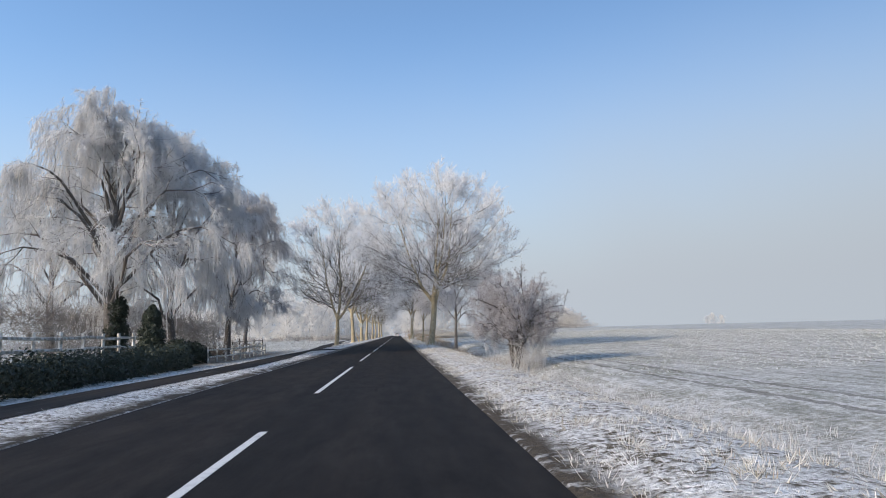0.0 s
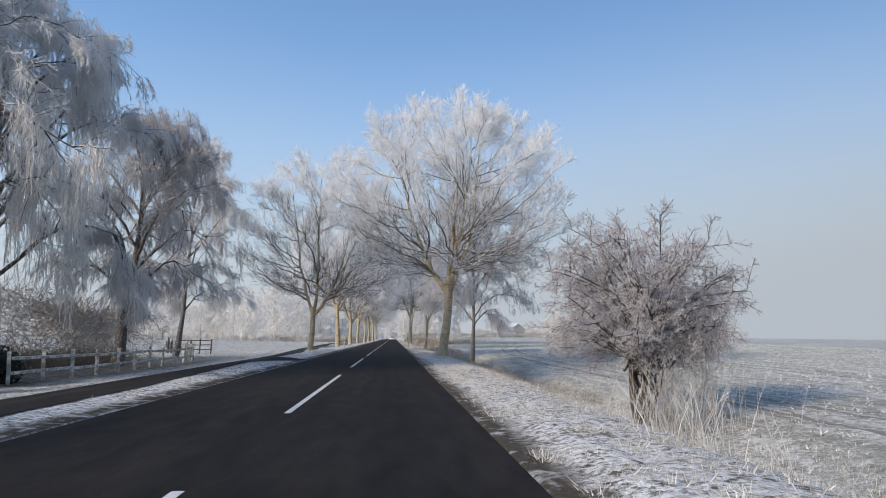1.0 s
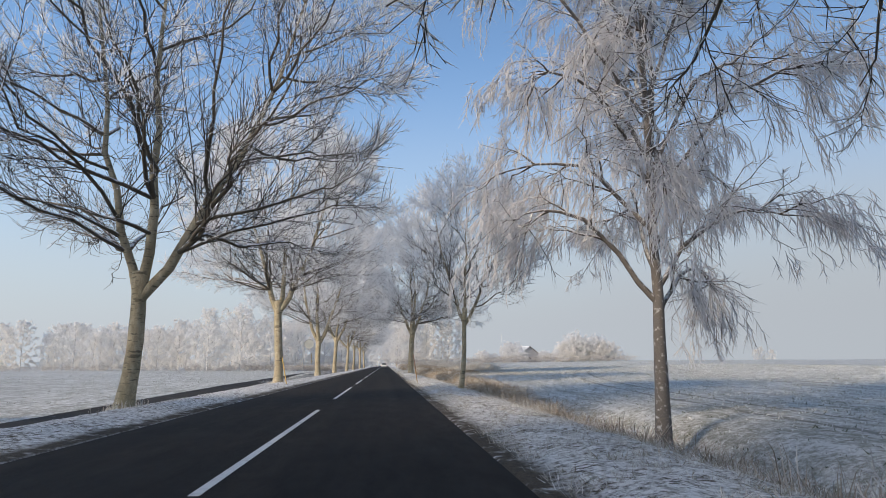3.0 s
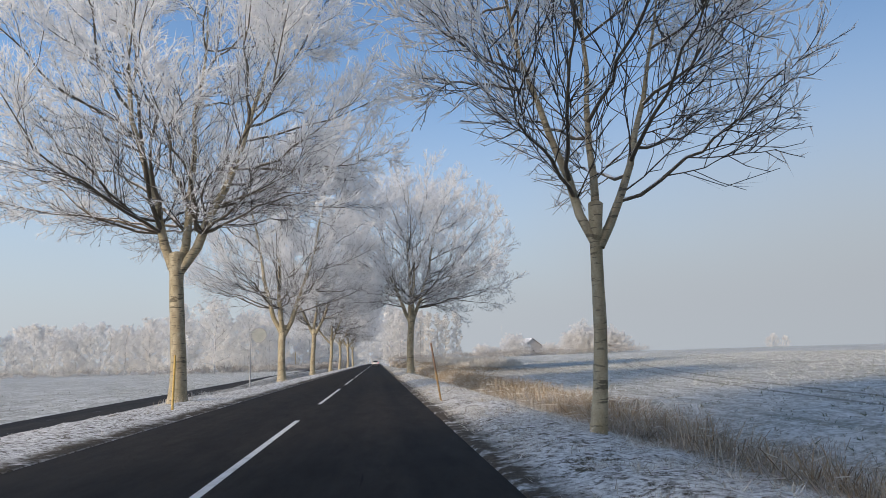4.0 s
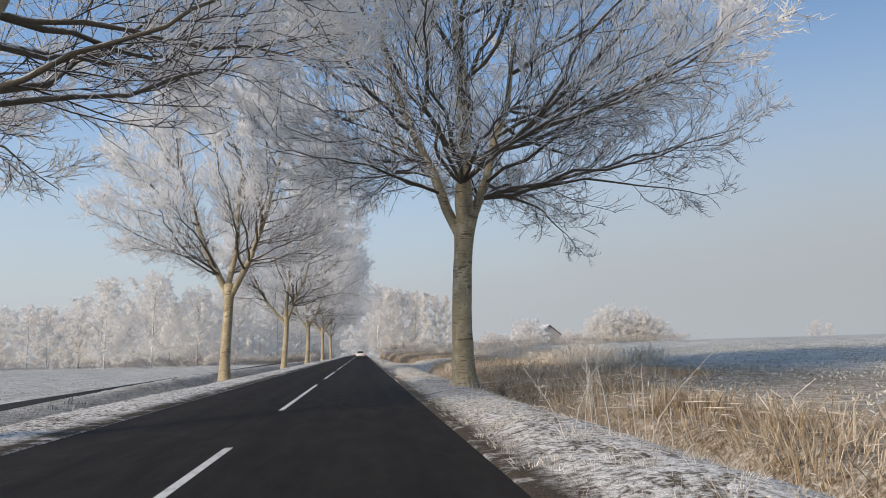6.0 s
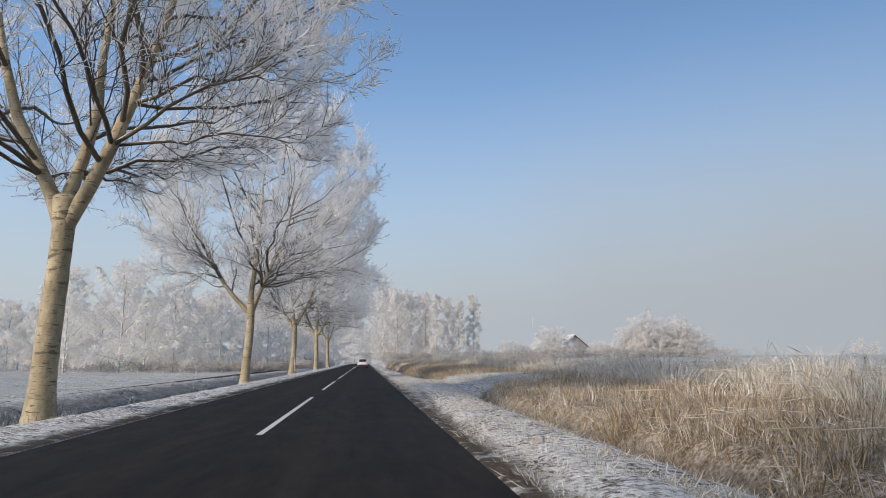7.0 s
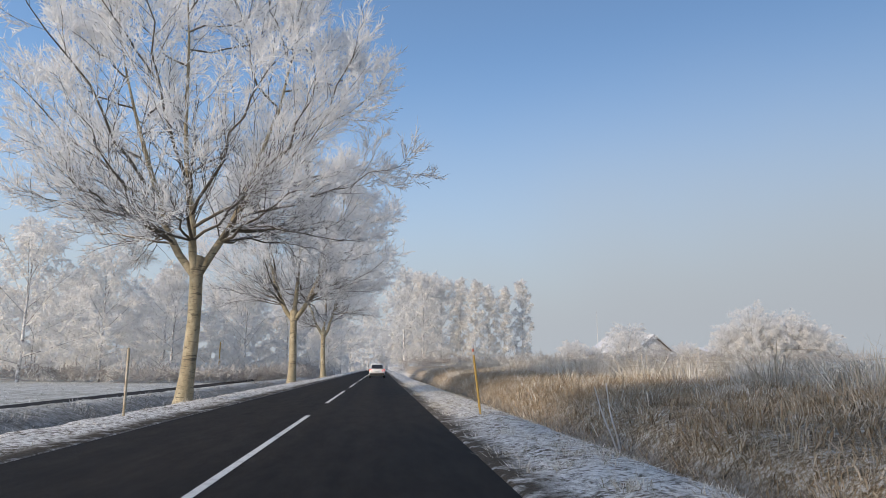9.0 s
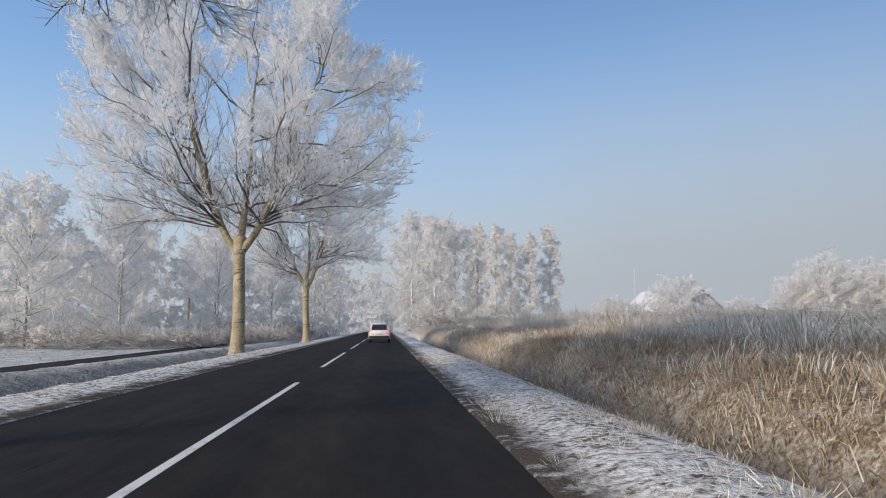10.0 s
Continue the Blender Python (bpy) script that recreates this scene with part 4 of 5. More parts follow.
def thicket(name, line, height, depth, count, mat, seed, label, category, blade=(0.5, 1.4), thick=0.02):
    """A low tangle of rimed shoots along a line of (x, y) places."""
    rng = np.random.default_rng(seed)
    line = np.array(line, float)
    u = rng.random(count) * (len(line) - 1)
    i = np.minimum(u.astype(int), len(line) - 2)
    p = line[i] + (line[i + 1] - line[i]) * (u - i)[:, None] + rng.normal(size=(count, 2)) * depth
    h = height * (0.55 + 0.45 * np.array([noise.noise(Vector((a * 0.12, b * 0.12, 3))) + 0.6 for a, b in p])) * rng.random(count) ** 0.6
    P = np.zeros((count, 3, 3))
    P[:, 0, :2] = p
    P[:, 0, 2] = height_at(p[:, 0], p[:, 1]) + h * 0.6 - 0.1
    way = rng.normal(size=(count, 3)) * [[0.7, 0.7, 0.5]] + [[0, 0, 0.5]]
    L = rng.uniform(blade[0], blade[1], count)
    P[:, 1] = P[:, 0] + 0.5 * L[:, None] * way
    P[:, 2] = P[:, 0] + L[:, None] * way + rng.normal(size=(count, 3)) * 0.15 - [[0, 0, 0.1]]
    ob = mesh_object(name, *tubes(P, taper(count, 3, thick, thick * 0.5), 3), mat)
    return tagged(ob, label, category, kind="stuff")


M["scrub"] = two_tone("rimed_scrub", (0.30, 0.25, 0.21), (0.62, 0.60, 0.58), 0.6, 0.85, (0.35, 0.6), 8)
thicket("hedgerow", [(-160, 338), (-64, 310), (-27, 288), (-13, 297), (-8, 320)], 3.2, 1.6, 5000, M["scrub"], 81, "frosted brown hedgerow at the foot of the far wood", "hedge", (0.6, 1.6), 0.05)
thicket("hedgerow", [(7, 319), (18, 319), (34, 319), (48, 312), (66, 318), (96, 318)], 3.4, 1.6, 4200, M["scrub"], 82, "frosted scrub below the far trees by the farm", "hedge", (0.5, 1.4), 0.045)


M["brush"] = two_tone("brown_undergrowth", (0.09, 0.065, 0.045), (0.30, 0.26, 0.22), 1.2, 0.9, (0.4, 0.65), 8)
thicket("undergrowth", [(-14.5, 52), (-15.5, 62), (-15.0, 74)], 1.3, 1.1, 5200, M["brush"], 83, "brown leafless undergrowth under the garden trees", "bush", (0.3, 0.9), 0.012)


M["grey_brush"] = two_tone("grey_rimed_brush", (0.16, 0.14, 0.125), (0.44, 0.42, 0.41), 0.9, 0.9, (0.4, 0.65), 8)
thicket("undergrowth", [(-19.5, 50), (-20.5, 62), (-19.0, 76), (-18.5, 84)], 7.6, 1.7, 7000, M["grey_brush"], 84, "tall grey leafless brush behind the garden trees", "bush", (0.5, 1.5), 0.014)


# ---- fences, hedge and garden shrubs ----
M["fence"] = frosted("frosted_fence_wood", (0.40, 0.37, 0.31), (0.72, 0.71, 0.68), 0.42, 4)
M["dark_wood"] = frosted("dark_gate_wood", (0.07, 0.06, 0.05), (0.6, 0.61, 0.63), 0.22, 4)


def beam(bm, a, b, w, h, bevel=0.012):
    """A squared timber from a to b."""
    a, b = Vector(a), Vector(b)
    d = b - a
    m = Matrix.LocRotScale((a + b) / 2, d.to_track_quat("X", "Z"), (d.length, w, h))
    r = bmesh.ops.create_cube(bm, size=1.0, matrix=m)
    edges = list({e for v in r["verts"] for e in v.link_edges})
    bmesh.ops.bevel(bm, geom=edges, offset=bevel, segments=1, affect="EDGES")


def rail_fence(name, pts, top, rails, mat, spacing, label, seed, base=0.0):
    rng = np.random.default_rng(seed)
    root = empty(name, pose(pts[0][0], pts[0][1], 0))
    o = Vector((pts[0][0], pts[0][1], 0))
    places = []
    for (x0, y0), (x1, y1) in zip(pts, pts[1:]):
        n = max(1, round(math.hypot(x1 - x0, y1 - y0) / spacing))
        places += [(x0 + (x1 - x0) * k / n, y0 + (y1 - y0) * k / n) for k in range(n)]
    places.append(pts[-1])
    feet = [Vector((x, y, float(height_at(x, y)) + base)) - o for x, y in places]
    for f in feet:
        bm = bmesh.new()
        beam(bm, f - Vector((0, 0, 0.3 + base)), f + Vector((rng.normal() * 0.02, rng.normal() * 0.02, top * rng.uniform(1.0, 1.06))), 0.11, 0.11)
        part("post", bm, mat, root)
    for f, g in zip(feet, feet[1:]):
        for z in rails:
            bm = bmesh.new()
            e = (g - f).normalized() * 0.05
            beam(bm, f - e + Vector((0.07, 0, z + rng.normal() * 0.02)), g + e + Vector((0.07, 0, z + rng.normal() * 0.02)), 0.035, 0.11)
            part("rail", bm, mat, root)
    return tagged(root, label, "fence")


rail_fence("fence", [(-9.8, 13), (-10.3, 33), (-11.3, 46)], 1.75, (0.75, 1.15, 1.6), M["fence"], 2.2, "weathered grey wooden rail fence above the hedge", 91, 0.1)
rail_fence("fence", [(-10.1, 55), (-10.0, 63), (-10.8, 76.5), (-14.3, 86)], 1.05, (0.40, 0.85), M["fence"], 2.1, "low frosted wooden rail fence beside the footpath", 92)


def field_gate(x, y):
    z = float(height_at(x, y))
    root = empty("field_gate", pose(x, y, z, 0, 0, -8))
    for px, tall in ((0.0, 1.5), (0.35, 1.25), (1.2, 1.55), (2.2, 1.35), (3.1, 1.45), (4.2, 1.4)):
        bm = bmesh.new()
        beam(bm, (px, 0, -0.3), (px + 0.05, 0.02, tall), 0.13, 0.13)
        part("post", bm, M["dark_wood"], root)
    for zz in (0.38, 0.80, 1.22):
        bm = bmesh.new()
        beam(bm, (1.1, -0.08, zz), (4.35, -0.08, zz + 0.05), 0.04, 0.10)
        part("rail", bm, M["dark_wood"], root)
    for k in range(9):
        bm = bmesh.new()
        beam(bm, (-0.1 + 0.145 * k, -0.10, 0.05), (-0.12 + 0.15 * k, -0.10, 1.12 + 0.06 * (k % 3)), 0.03, 0.085)
        part("picket", bm, M["dark_wood"], root)
    bm = bmesh.new()
    beam(bm, (1.25, -0.13, 0.40), (2.15, -0.13, 1.2), 0.03, 0.08)
    part("brace", bm, M["dark_wood"], root)
    return tagged(root, "dark wooden rail gate with a picket panel at the field's corner", "gate")


field_gate(-19.4, 97.8)


def leafy(name, centres, sizes, count, mat, seed, label, category, leaf=0.06, kind=""):
    """Dense evergreen foliage: many small leaves over rounded masses."""
    rng = np.random.default_rng(seed)
    centres, sizes = np.array(centres, float), np.array(sizes, float)
    i = rng.integers(0, len(centres), count)
    d = rng.normal(size=(count, 3))
    d /= np.linalg.norm(d, axis=1, keepdims=True)
    p = centres[i] + d * sizes[i] * rng.uniform(0.55, 1.03, (count, 1))
    p[:, 2] = np.maximum(p[:, 2], height_at(p[:, 0], p[:, 1]) + 0.02)
    nrm = d + rng.normal(size=(count, 3)) * 0.6
    nrm /= np.linalg.norm(nrm, axis=1, keepdims=True)
    u = np.cross(nrm, rng.normal(size=(count, 3)))
    u /= np.linalg.norm(u, axis=1, keepdims=True)
    w = np.cross(nrm, u)
    s = leaf * rng.uniform(0.6, 1.4, (count, 1))
    V = np.stack([p - u * s, p - w * s * 0.55 + nrm * s * 0.15, p + u * s, p + w * s * 0.55 + nrm * s * 0.15], 1).reshape(-1, 3)
    ob = mesh_object(name, V, np.arange(4 * count).reshape(-1, 4), mat, False)
    return tagged(ob, label, category, kind=kind) if label else ob


M["ivy"] = two_tone("dark_evergreen_leaf", (0.012, 0.022, 0.012), (0.05, 0.065, 0.045), 2.0, 0.6, (0.35, 0.65), 12, 0.2)
hc, hs = [], []
rng = np.random.default_rng(93)
for y in np.arange(10, 49.5, 0.6):
    x = -8.2 - (y - 12) * 0.045 + rng.normal() * 0.12
    hc.append((x, y, float(height_at(x, y)) + 0.45 + rng.normal() * 0.06))
    hs.append((0.75 + rng.random() * 0.2, 0.7, 0.75 + rng.random() * 0.15))
hedge = tagged(empty("hedge"), "clipped dark evergreen hedge in shade along the footpath", "hedge")
for k in range(0, len(hc), 8):
    leaves = leafy("foliage", hc[k:k + 8], hs[k:k + 8], 4400, M["ivy"], 194 + k, "", "", 0.07)
    adopt(leaves, hedge)
    P = np.array([[(hc[k][0] + 0.05 * q, hc[k][1] + 0.2 * q, 0.5 * q - 0.3) for q in range(3)]], float)
    adopt(mesh_object("stem", *tubes(P, np.array([[0.04, 0.035, 0.02]]), 6), M["branch"]), hedge)
leafy("shrub", [(-11.1, 54.6, 0.3), (-11.0, 55.8, 0.2), (-11.6, 53.6, 0.5)], [(0.9, 0.9, 0.9), (0.8, 0.8, 0.75), (0.8, 0.8, 0.9)], 7000, M["ivy"], 95, "loose dark evergreen shrub at the hedge's end", "shrub", 0.07)
leafy("conifer", [(-11.85, 49.9, 0.6), (-11.85, 49.9, 1.5), (-11.85, 49.9, 2.4), (-11.83, 49.9, 2.8)], [(0.85, 0.85, 1.0), (0.75, 0.75, 1.0), (0.5, 0.5, 0.8), (0.25, 0.25, 0.5)], 9000, M["ivy"], 96, "dark columnar evergreen beside the fence", "shrub", 0.08)
leafy("ivy", [(-15.8, 54.6, 0.6), (-15.7, 54.6, 1.8), (-15.6, 54.5, 3.2)], [(0.95, 0.95, 0.9), (0.8, 0.8, 1.0), (0.6, 0.6, 1.0)], 6000, M["ivy"], 97, "dark ivy climbing the willow's trunk", "ivy", 0.08)


# ---- marker posts and the round sign ----
M["pole_wood"] = two_tone("yellow_pole_wood", (0.42, 0.26, 0.06), (0.68, 0.46, 0.13), 3, 0.7, (0.4, 0.65), 30, stretch=(4, 4, 0.6))
M["pole_red"] = two_tone("faded_red_paint", (0.35, 0.08, 0.04), (0.55, 0.16, 0.09), 6, 0.6)
M["pole_dull"] = two_tone("faded_dark_paint", (0.14, 0.085, 0.055), (0.26, 0.16, 0.11), 6, 0.7)
M["pole_pale"] = two_tone("frosted_pole_wood", (0.40, 0.32, 0.20), (0.66, 0.60, 0.50), 5, 0.8)
M["pole_brown"] = two_tone("weathered_pole_wood", (0.24, 0.15, 0.06), (0.42, 0.28, 0.12), 5, 0.8)
M["metal"] = two_tone("grey_zinc", (0.26, 0.27, 0.28), (0.42, 0.43, 0.44), 4, 0.5)
M["sign_back"] = two_tone("dull_grey_sign_back", (0.36, 0.37, 0.345), (0.46, 0.47, 0.44), 3, 0.55)
M["sign_rim"] = two_tone("pale_sign_rim", (0.5, 0.5, 0.5), (0.7, 0.7, 0.7), 3, 0.5)


def marker_post(foot, tip, r, bands, label):
    """A leaning pole; bands: (from, to, material, label) as shares of its length, the rest bare wood."""
    f, t = Vector(foot), Vector(tip)
    root = empty("marker_post", pose(*foot))
    d = t - f
    first = min([q[0] for q in bands], default=1.0)
    for name, a, b, mat, lab in [("shaft", -0.15, first, M["pole_wood"], "")] + [("band", q[0], q[1], q[2], q[3]) for q in bands]:
        P = np.array([[list(d * (a + (b - a) * q)) for q in np.linspace(0, 1, 5)]])
        ob = adopt(mesh_object(name, *tubes(P, np.full((1, 5), r if name == "shaft" else r * 1.03), 10), mat), root)
        if lab:
            tagged(ob, lab)
    bm = bmesh.new()
    bmesh.ops.create_cone(bm, cap_ends=True, segments=10, radius1=r, radius2=r * 0.5, depth=0.03, matrix=Matrix.Translation(d) @ d.to_track_quat("Z", "Y").to_matrix().to_4x4())
    part("cap", bm, bands[-1][2] if bands else M["pole_wood"], root)
    return tagged(root, label, "marker post", "snow marker posts")


marker_post((3.90, 115.7, 0.08), (3.64, 115.8, 1.84), 0.03, [(0.0, 0.5, M["pole_brown"], "weathered brown wood"), (0.5, 1.0, M["pole_dull"], "dark faded upper half")], "leaning weathered snow pole with a dark faded upper half")
marker_post((-4.02, 115.5, 0.05), (-4.7, 117.9, 1.70), 0.035, [], "leaning yellow wooden snow pole by the tree")
marker_post((4.44, 217.9, 0.08), (4.26, 218.0, 1.81), 0.029, [(0.86, 0.91, M["sign_rim"], "white band"), (0.91, 0.955, M["pole_red"], "red band"), (0.955, 1.0, M["sign_rim"], "white tip")], "yellow wooden snow pole with a red and white tip")
marker_post((-4.13, 218.0, 0.05), (-4.10, 217.9, 1.69), 0.03, [(0.0, 1.0, M["pole_pale"], "frosted pale wood")], "slim pale wooden snow pole on the verge")
for x, y, h in ((-14.0, 224.9, 1.0), (-21.1, 239.0, 1.1), (-30.0, 258.0, 1.1)):
    z = float(height_at(x, y))
    marker_post((x, y, z), (x + 0.03, y, z + h), 0.03, [(0.0, 1.0, M["sign_rim"], "white paint")], "thin white stake at the field's edge")
marker_post((13.4, 200.5, float(height_at(13.4, 200.5))), (13.43, 200.5, float(height_at(13.4, 200.5)) + 1.75), 0.014, [(0.0, 1.0, M["pole_pale"], "frosted pale wood")], "thin wooden stake in the reed grass")
marker_post((-24.0, 311.8, -0.9), (-24.0, 311.8, 5.2), 0.10, [], "pale post before the far wood")


def round_sign(x, y, z):
    root = empty("round_sign", pose(x, y, z, 0, 0, 4))
    zs = np.linspace(-0.3, 3.35, 4)
    P = np.stack([np.zeros(4), np.zeros(4), zs], 1)[None]
    adopt(mesh_object("pole", *tubes(P, np.full((1, 4), 0.035), 12), M["metal"]), root)
    c = Matrix.Translation((0.47, 0, 3.15)) @ Matrix.Rotation(radians(90), 4, "X")
    bm = bmesh.new()
    bmesh.ops.create_cone(bm, cap_ends=True, segments=40, radius1=0.42, radius2=0.42, depth=0.03, matrix=c)
    part("disc", bm, M["sign_back"], root, smooth=False)
    bm = bmesh.new()
    n = 48
    rings = []
    for q in range(n):
        a = 2 * math.pi * q / n
        rings.append([bm.verts.new(c @ Vector(((0.43 + dr) * math.cos(a), (0.43 + dr) * math.sin(a), dz))) for dr, dz in ((-0.015, -0.025), (0.012, -0.025), (0.012, 0.025), (-0.015, 0.025))])
    for q in range(n):
        for k in range(4):
            bm.faces.new((rings[q][k], rings[q][(k + 1) % 4], rings[(q + 1) % n][(k + 1) % 4], rings[(q + 1) % n][k]))
    part("rim", bm, M["metal"], root)
    for zz in (2.95, 3.32):
        bm = bmesh.new()
        beam(bm, (-0.05, -0.03, zz), (0.16, -0.03, zz), 0.02, 0.04, 0.004)
        part("bracket", bm, M["metal"], root)
    return tagged(root, "round road sign seen from its grey back on a thin pole", "road sign")


round_sign(-5.42, 135.0, -0.1)


# ---- the car ahead ----
M["car_paint"] = two_tone("silver_white_car_paint", (0.62, 0.62, 0.62), (0.74, 0.74, 0.74), 1.5, 0.3, fine=4, relief=0.02)
M["car_glass"] = two_tone("dark_car_glass", (0.02, 0.02, 0.025), (0.04, 0.045, 0.05), 2, 0.1, fine=4, relief=0.0)
M["rubber"] = two_tone("black_rubber", (0.012, 0.012, 0.012), (0.03, 0.03, 0.03), 8, 0.8)
M["red_lens"] = two_tone("red_lamp_lens", (0.35, 0.01, 0.01), (0.5, 0.03, 0.02), 5, 0.25, fine=30, relief=0.05)


lens = M["red_lens"].node_tree.nodes["Principled BSDF"]
lens.inputs["Emission Color"].default_value, lens.inputs["Emission Strength"].default_value = (1.0, 0.06, 0.03, 1), 0.7


def car(x, y):
    root = empty("car", pose(x, y, 0.02))

    def hull(name, sections, mat, label=""):
        """A closed body through cross sections (y, half width, z low, z high)."""
        bm = bmesh.new()
        rows = []
        for yy, hw, lo, hi in sections:
            r = min(0.10, (hi - lo) * 0.3)
            prof = [(-hw + r, lo), (hw - r, lo), (hw, lo + r), (hw * 0.99, hi - r), (hw - r * 1.3, hi), (-hw + r * 1.3, hi), (-hw * 0.99, hi - r), (-hw, lo + r)]
            rows.append([bm.verts.new((px, yy, pz)) for px, pz in prof])
        for a, b in zip(rows, rows[1:]):
            for k in range(8):
                bm.faces.new((a[k], a[(k + 1) % 8], b[(k + 1) % 8], b[k]))
        bm.faces.new(rows[0][::-1])
        bm.faces.new(rows[-1])
        return part(name, bm, mat, root, label, True)
    hull("body", [(-2.05, 0.80, 0.38, 0.95), (-1.95, 0.87, 0.30, 1.0), (-1.2, 0.90, 0.26, 1.02), (0.6, 0.90, 0.26, 1.0), (1.4, 0.88, 0.28, 0.95), (2.0, 0.78, 0.34, 0.78), (2.1, 0.66, 0.42, 0.70)], M["car_paint"])
    hull("cabin", [(-1.93, 0.74, 0.98, 1.06), (-1.72, 0.70, 0.98, 1.50), (-1.5, 0.66, 0.98, 1.60), (0.1, 0.66, 0.98, 1.62), (0.5, 0.66, 0.98, 1.52), (1.25, 0.72, 0.95, 1.00)], M["car_paint"])

    def panel(name, corners, mat, label="", thick=0.02):
        bm = bmesh.new()
        f = bm.faces.new([bm.verts.new(c) for c in corners])
        r = bmesh.ops.extrude_face_region(bm, geom=[f])
        bmesh.ops.translate(bm, verts=[v for v in r["geom"] if isinstance(v, bmesh.types.BMVert)], vec=(0, -thick, 0))
        bmesh.ops.recalc_face_normals(bm, faces=bm.faces)
        return part(name, bm, mat, root, label)
    panel("rear_window", [(-0.64, -1.925, 1.04), (0.64, -1.925, 1.04), (0.58, -1.72, 1.48), (-0.58, -1.72, 1.48)], M["car_glass"], "dark rear window")
    for sx in (-1, 1):
        panel("tail_lamp", [(sx * 0.56, -2.04, 0.74), (sx * 0.86, -2.0, 0.74), (sx * 0.84, -1.98, 1.0), (sx * 0.58, -2.0, 0.98)][::sx], M["red_lens"], "red tail lamp", 0.03)
    panel("number_plate", [(-0.26, -2.06, 0.62), (0.26, -2.06, 0.62), (0.26, -2.06, 0.74), (-0.26, -2.06, 0.74)], M["paint"], "", 0.012)
    panel("plate_marking", [(-0.19, -2.075, 0.66), (0.19, -2.075, 0.66), (0.19, -2.075, 0.70), (-0.19, -2.075, 0.70)], M["rubber"], "", 0.004)
    panel("bumper", [(-0.82, -2.05, 0.34), (0.82, -2.05, 0.34), (0.82, -2.05, 0.54), (-0.82, -2.05, 0.54)], M["rubber"], "dark lower bumper", 0.04)
    for sx in (-1, 1):
        for wy in (-1.3, 1.35):
            bm = bmesh.new()
            bmesh.ops.create_cone(bm, cap_ends=True, segments=24, radius1=0.33, radius2=0.33, depth=0.21, matrix=Matrix.Translation((sx * 0.80, wy, 0.31)) @ Matrix.Rotation(radians(90), 4, "Y"))
            bmesh.ops.bevel(bm, geom=[e for e in bm.edges if e.is_manifold and e.calc_face_angle(0) > 1.0], offset=0.03, segments=2, affect="EDGES")
            wheel = part("wheel", bm, M["rubber"], root)
            bm = bmesh.new()
            bmesh.ops.create_cone(bm, cap_ends=True, segments=18, radius1=0.20, radius2=0.17, depth=0.04, matrix=Matrix.Translation((sx * 0.91, wy, 0.31)) @ Matrix.Rotation(radians(90 * sx), 4, "Y"))
            part("rim", bm, M["metal"], wheel)
        bm = bmesh.new()
        bmesh.ops.create_cube(bm, size=1.0, matrix=Matrix.LocRotScale((sx * 0.98, 0.55, 1.05), None, (0.18, 0.08, 0.13)))
        bmesh.ops.bevel(bm, geom=bm.edges[:], offset=0.03, segments=2, affect="EDGES")
        part("mirror", bm, M["car_paint"], root)
    return tagged(root, "small silver-white car seen from behind on the road", "car")


car(1.60, 278.0)


# ---- farm ----
# brick lightened towards grey in place of the mist before the farm
M["brick"] = two_tone("haze_paled_brick_wall", (0.46, 0.43, 0.40), (0.58, 0.55, 0.52), 1.0, 0.9, fine=9)
M["white_wall"] = two_tone("pale_plaster_wall", (0.52, 0.51, 0.49), (0.70, 0.69, 0.67), 0.8, 0.9, fine=10)
M["roof"] = frosted("frosted_roof_tiles", (0.34, 0.31, 0.29), (0.66, 0.65, 0.65), 0.55, 1.2)


def house(name, x, y, w, d, eave, ridge, turn, wall, label):
    z = float(height_at(x, y))
    root = empty(name, pose(x, y, z, 0, 0, turn))
    bm = bmesh.new()
    v = [bm.verts.new(c) for c in ((-w / 2, -d / 2, -0.4), (w / 2, -d / 2, -0.4), (w / 2, -d / 2, eave), (0, -d / 2, ridge - 0.15), (-w / 2, -d / 2, eave))]
    u = [bm.verts.new((q.co.x, d / 2, q.co.z)) for q in v]
    bm.faces.new(v)
    bm.faces.new(u[::-1])
    for k in range(5):
        bm.faces.new((v[k], u[k], u[(k + 1) % 5], v[(k + 1) % 5]))
    part("wall", bm, wall, root)
    for sx in (-1, 1):
        bm = bmesh.new()
        a, b = Vector((0, 0, ridge)), Vector((sx * (w / 2 + 0.5), 0, eave - 0.3 * (ridge - eave) / (w / 2)))
        f = bm.faces.new([bm.verts.new(q) for q in ((a.x, -d / 2 - 0.4, a.z), (a.x, d / 2 + 0.4, a.z), (b.x, d / 2 + 0.4, b.z), (b.x, -d / 2 - 0.4, b.z))])
        r = bmesh.ops.extrude_face_region(bm, geom=[f])
        bmesh.ops.translate(bm, verts=[q for q in r["geom"] if isinstance(q, bmesh.types.BMVert)], vec=(0, 0, 0.2))
        bmesh.ops.recalc_face_normals(bm, faces=bm.faces)
        part("roof", bm, M["roof"], root)
    for k in range(3):
        wx = -w / 2 + w * (k + 0.5) / 3
        bm = bmesh.new()
        bmesh.ops.create_cube(bm, size=1.0, matrix=Matrix.LocRotScale((wx, -d / 2 - 0.02, eave * 0.5), None, (w * 0.13, 0.08, eave * 0.4)))
        part("window", bm, M["car_glass"], root)
    return tagged(root, label, "house")


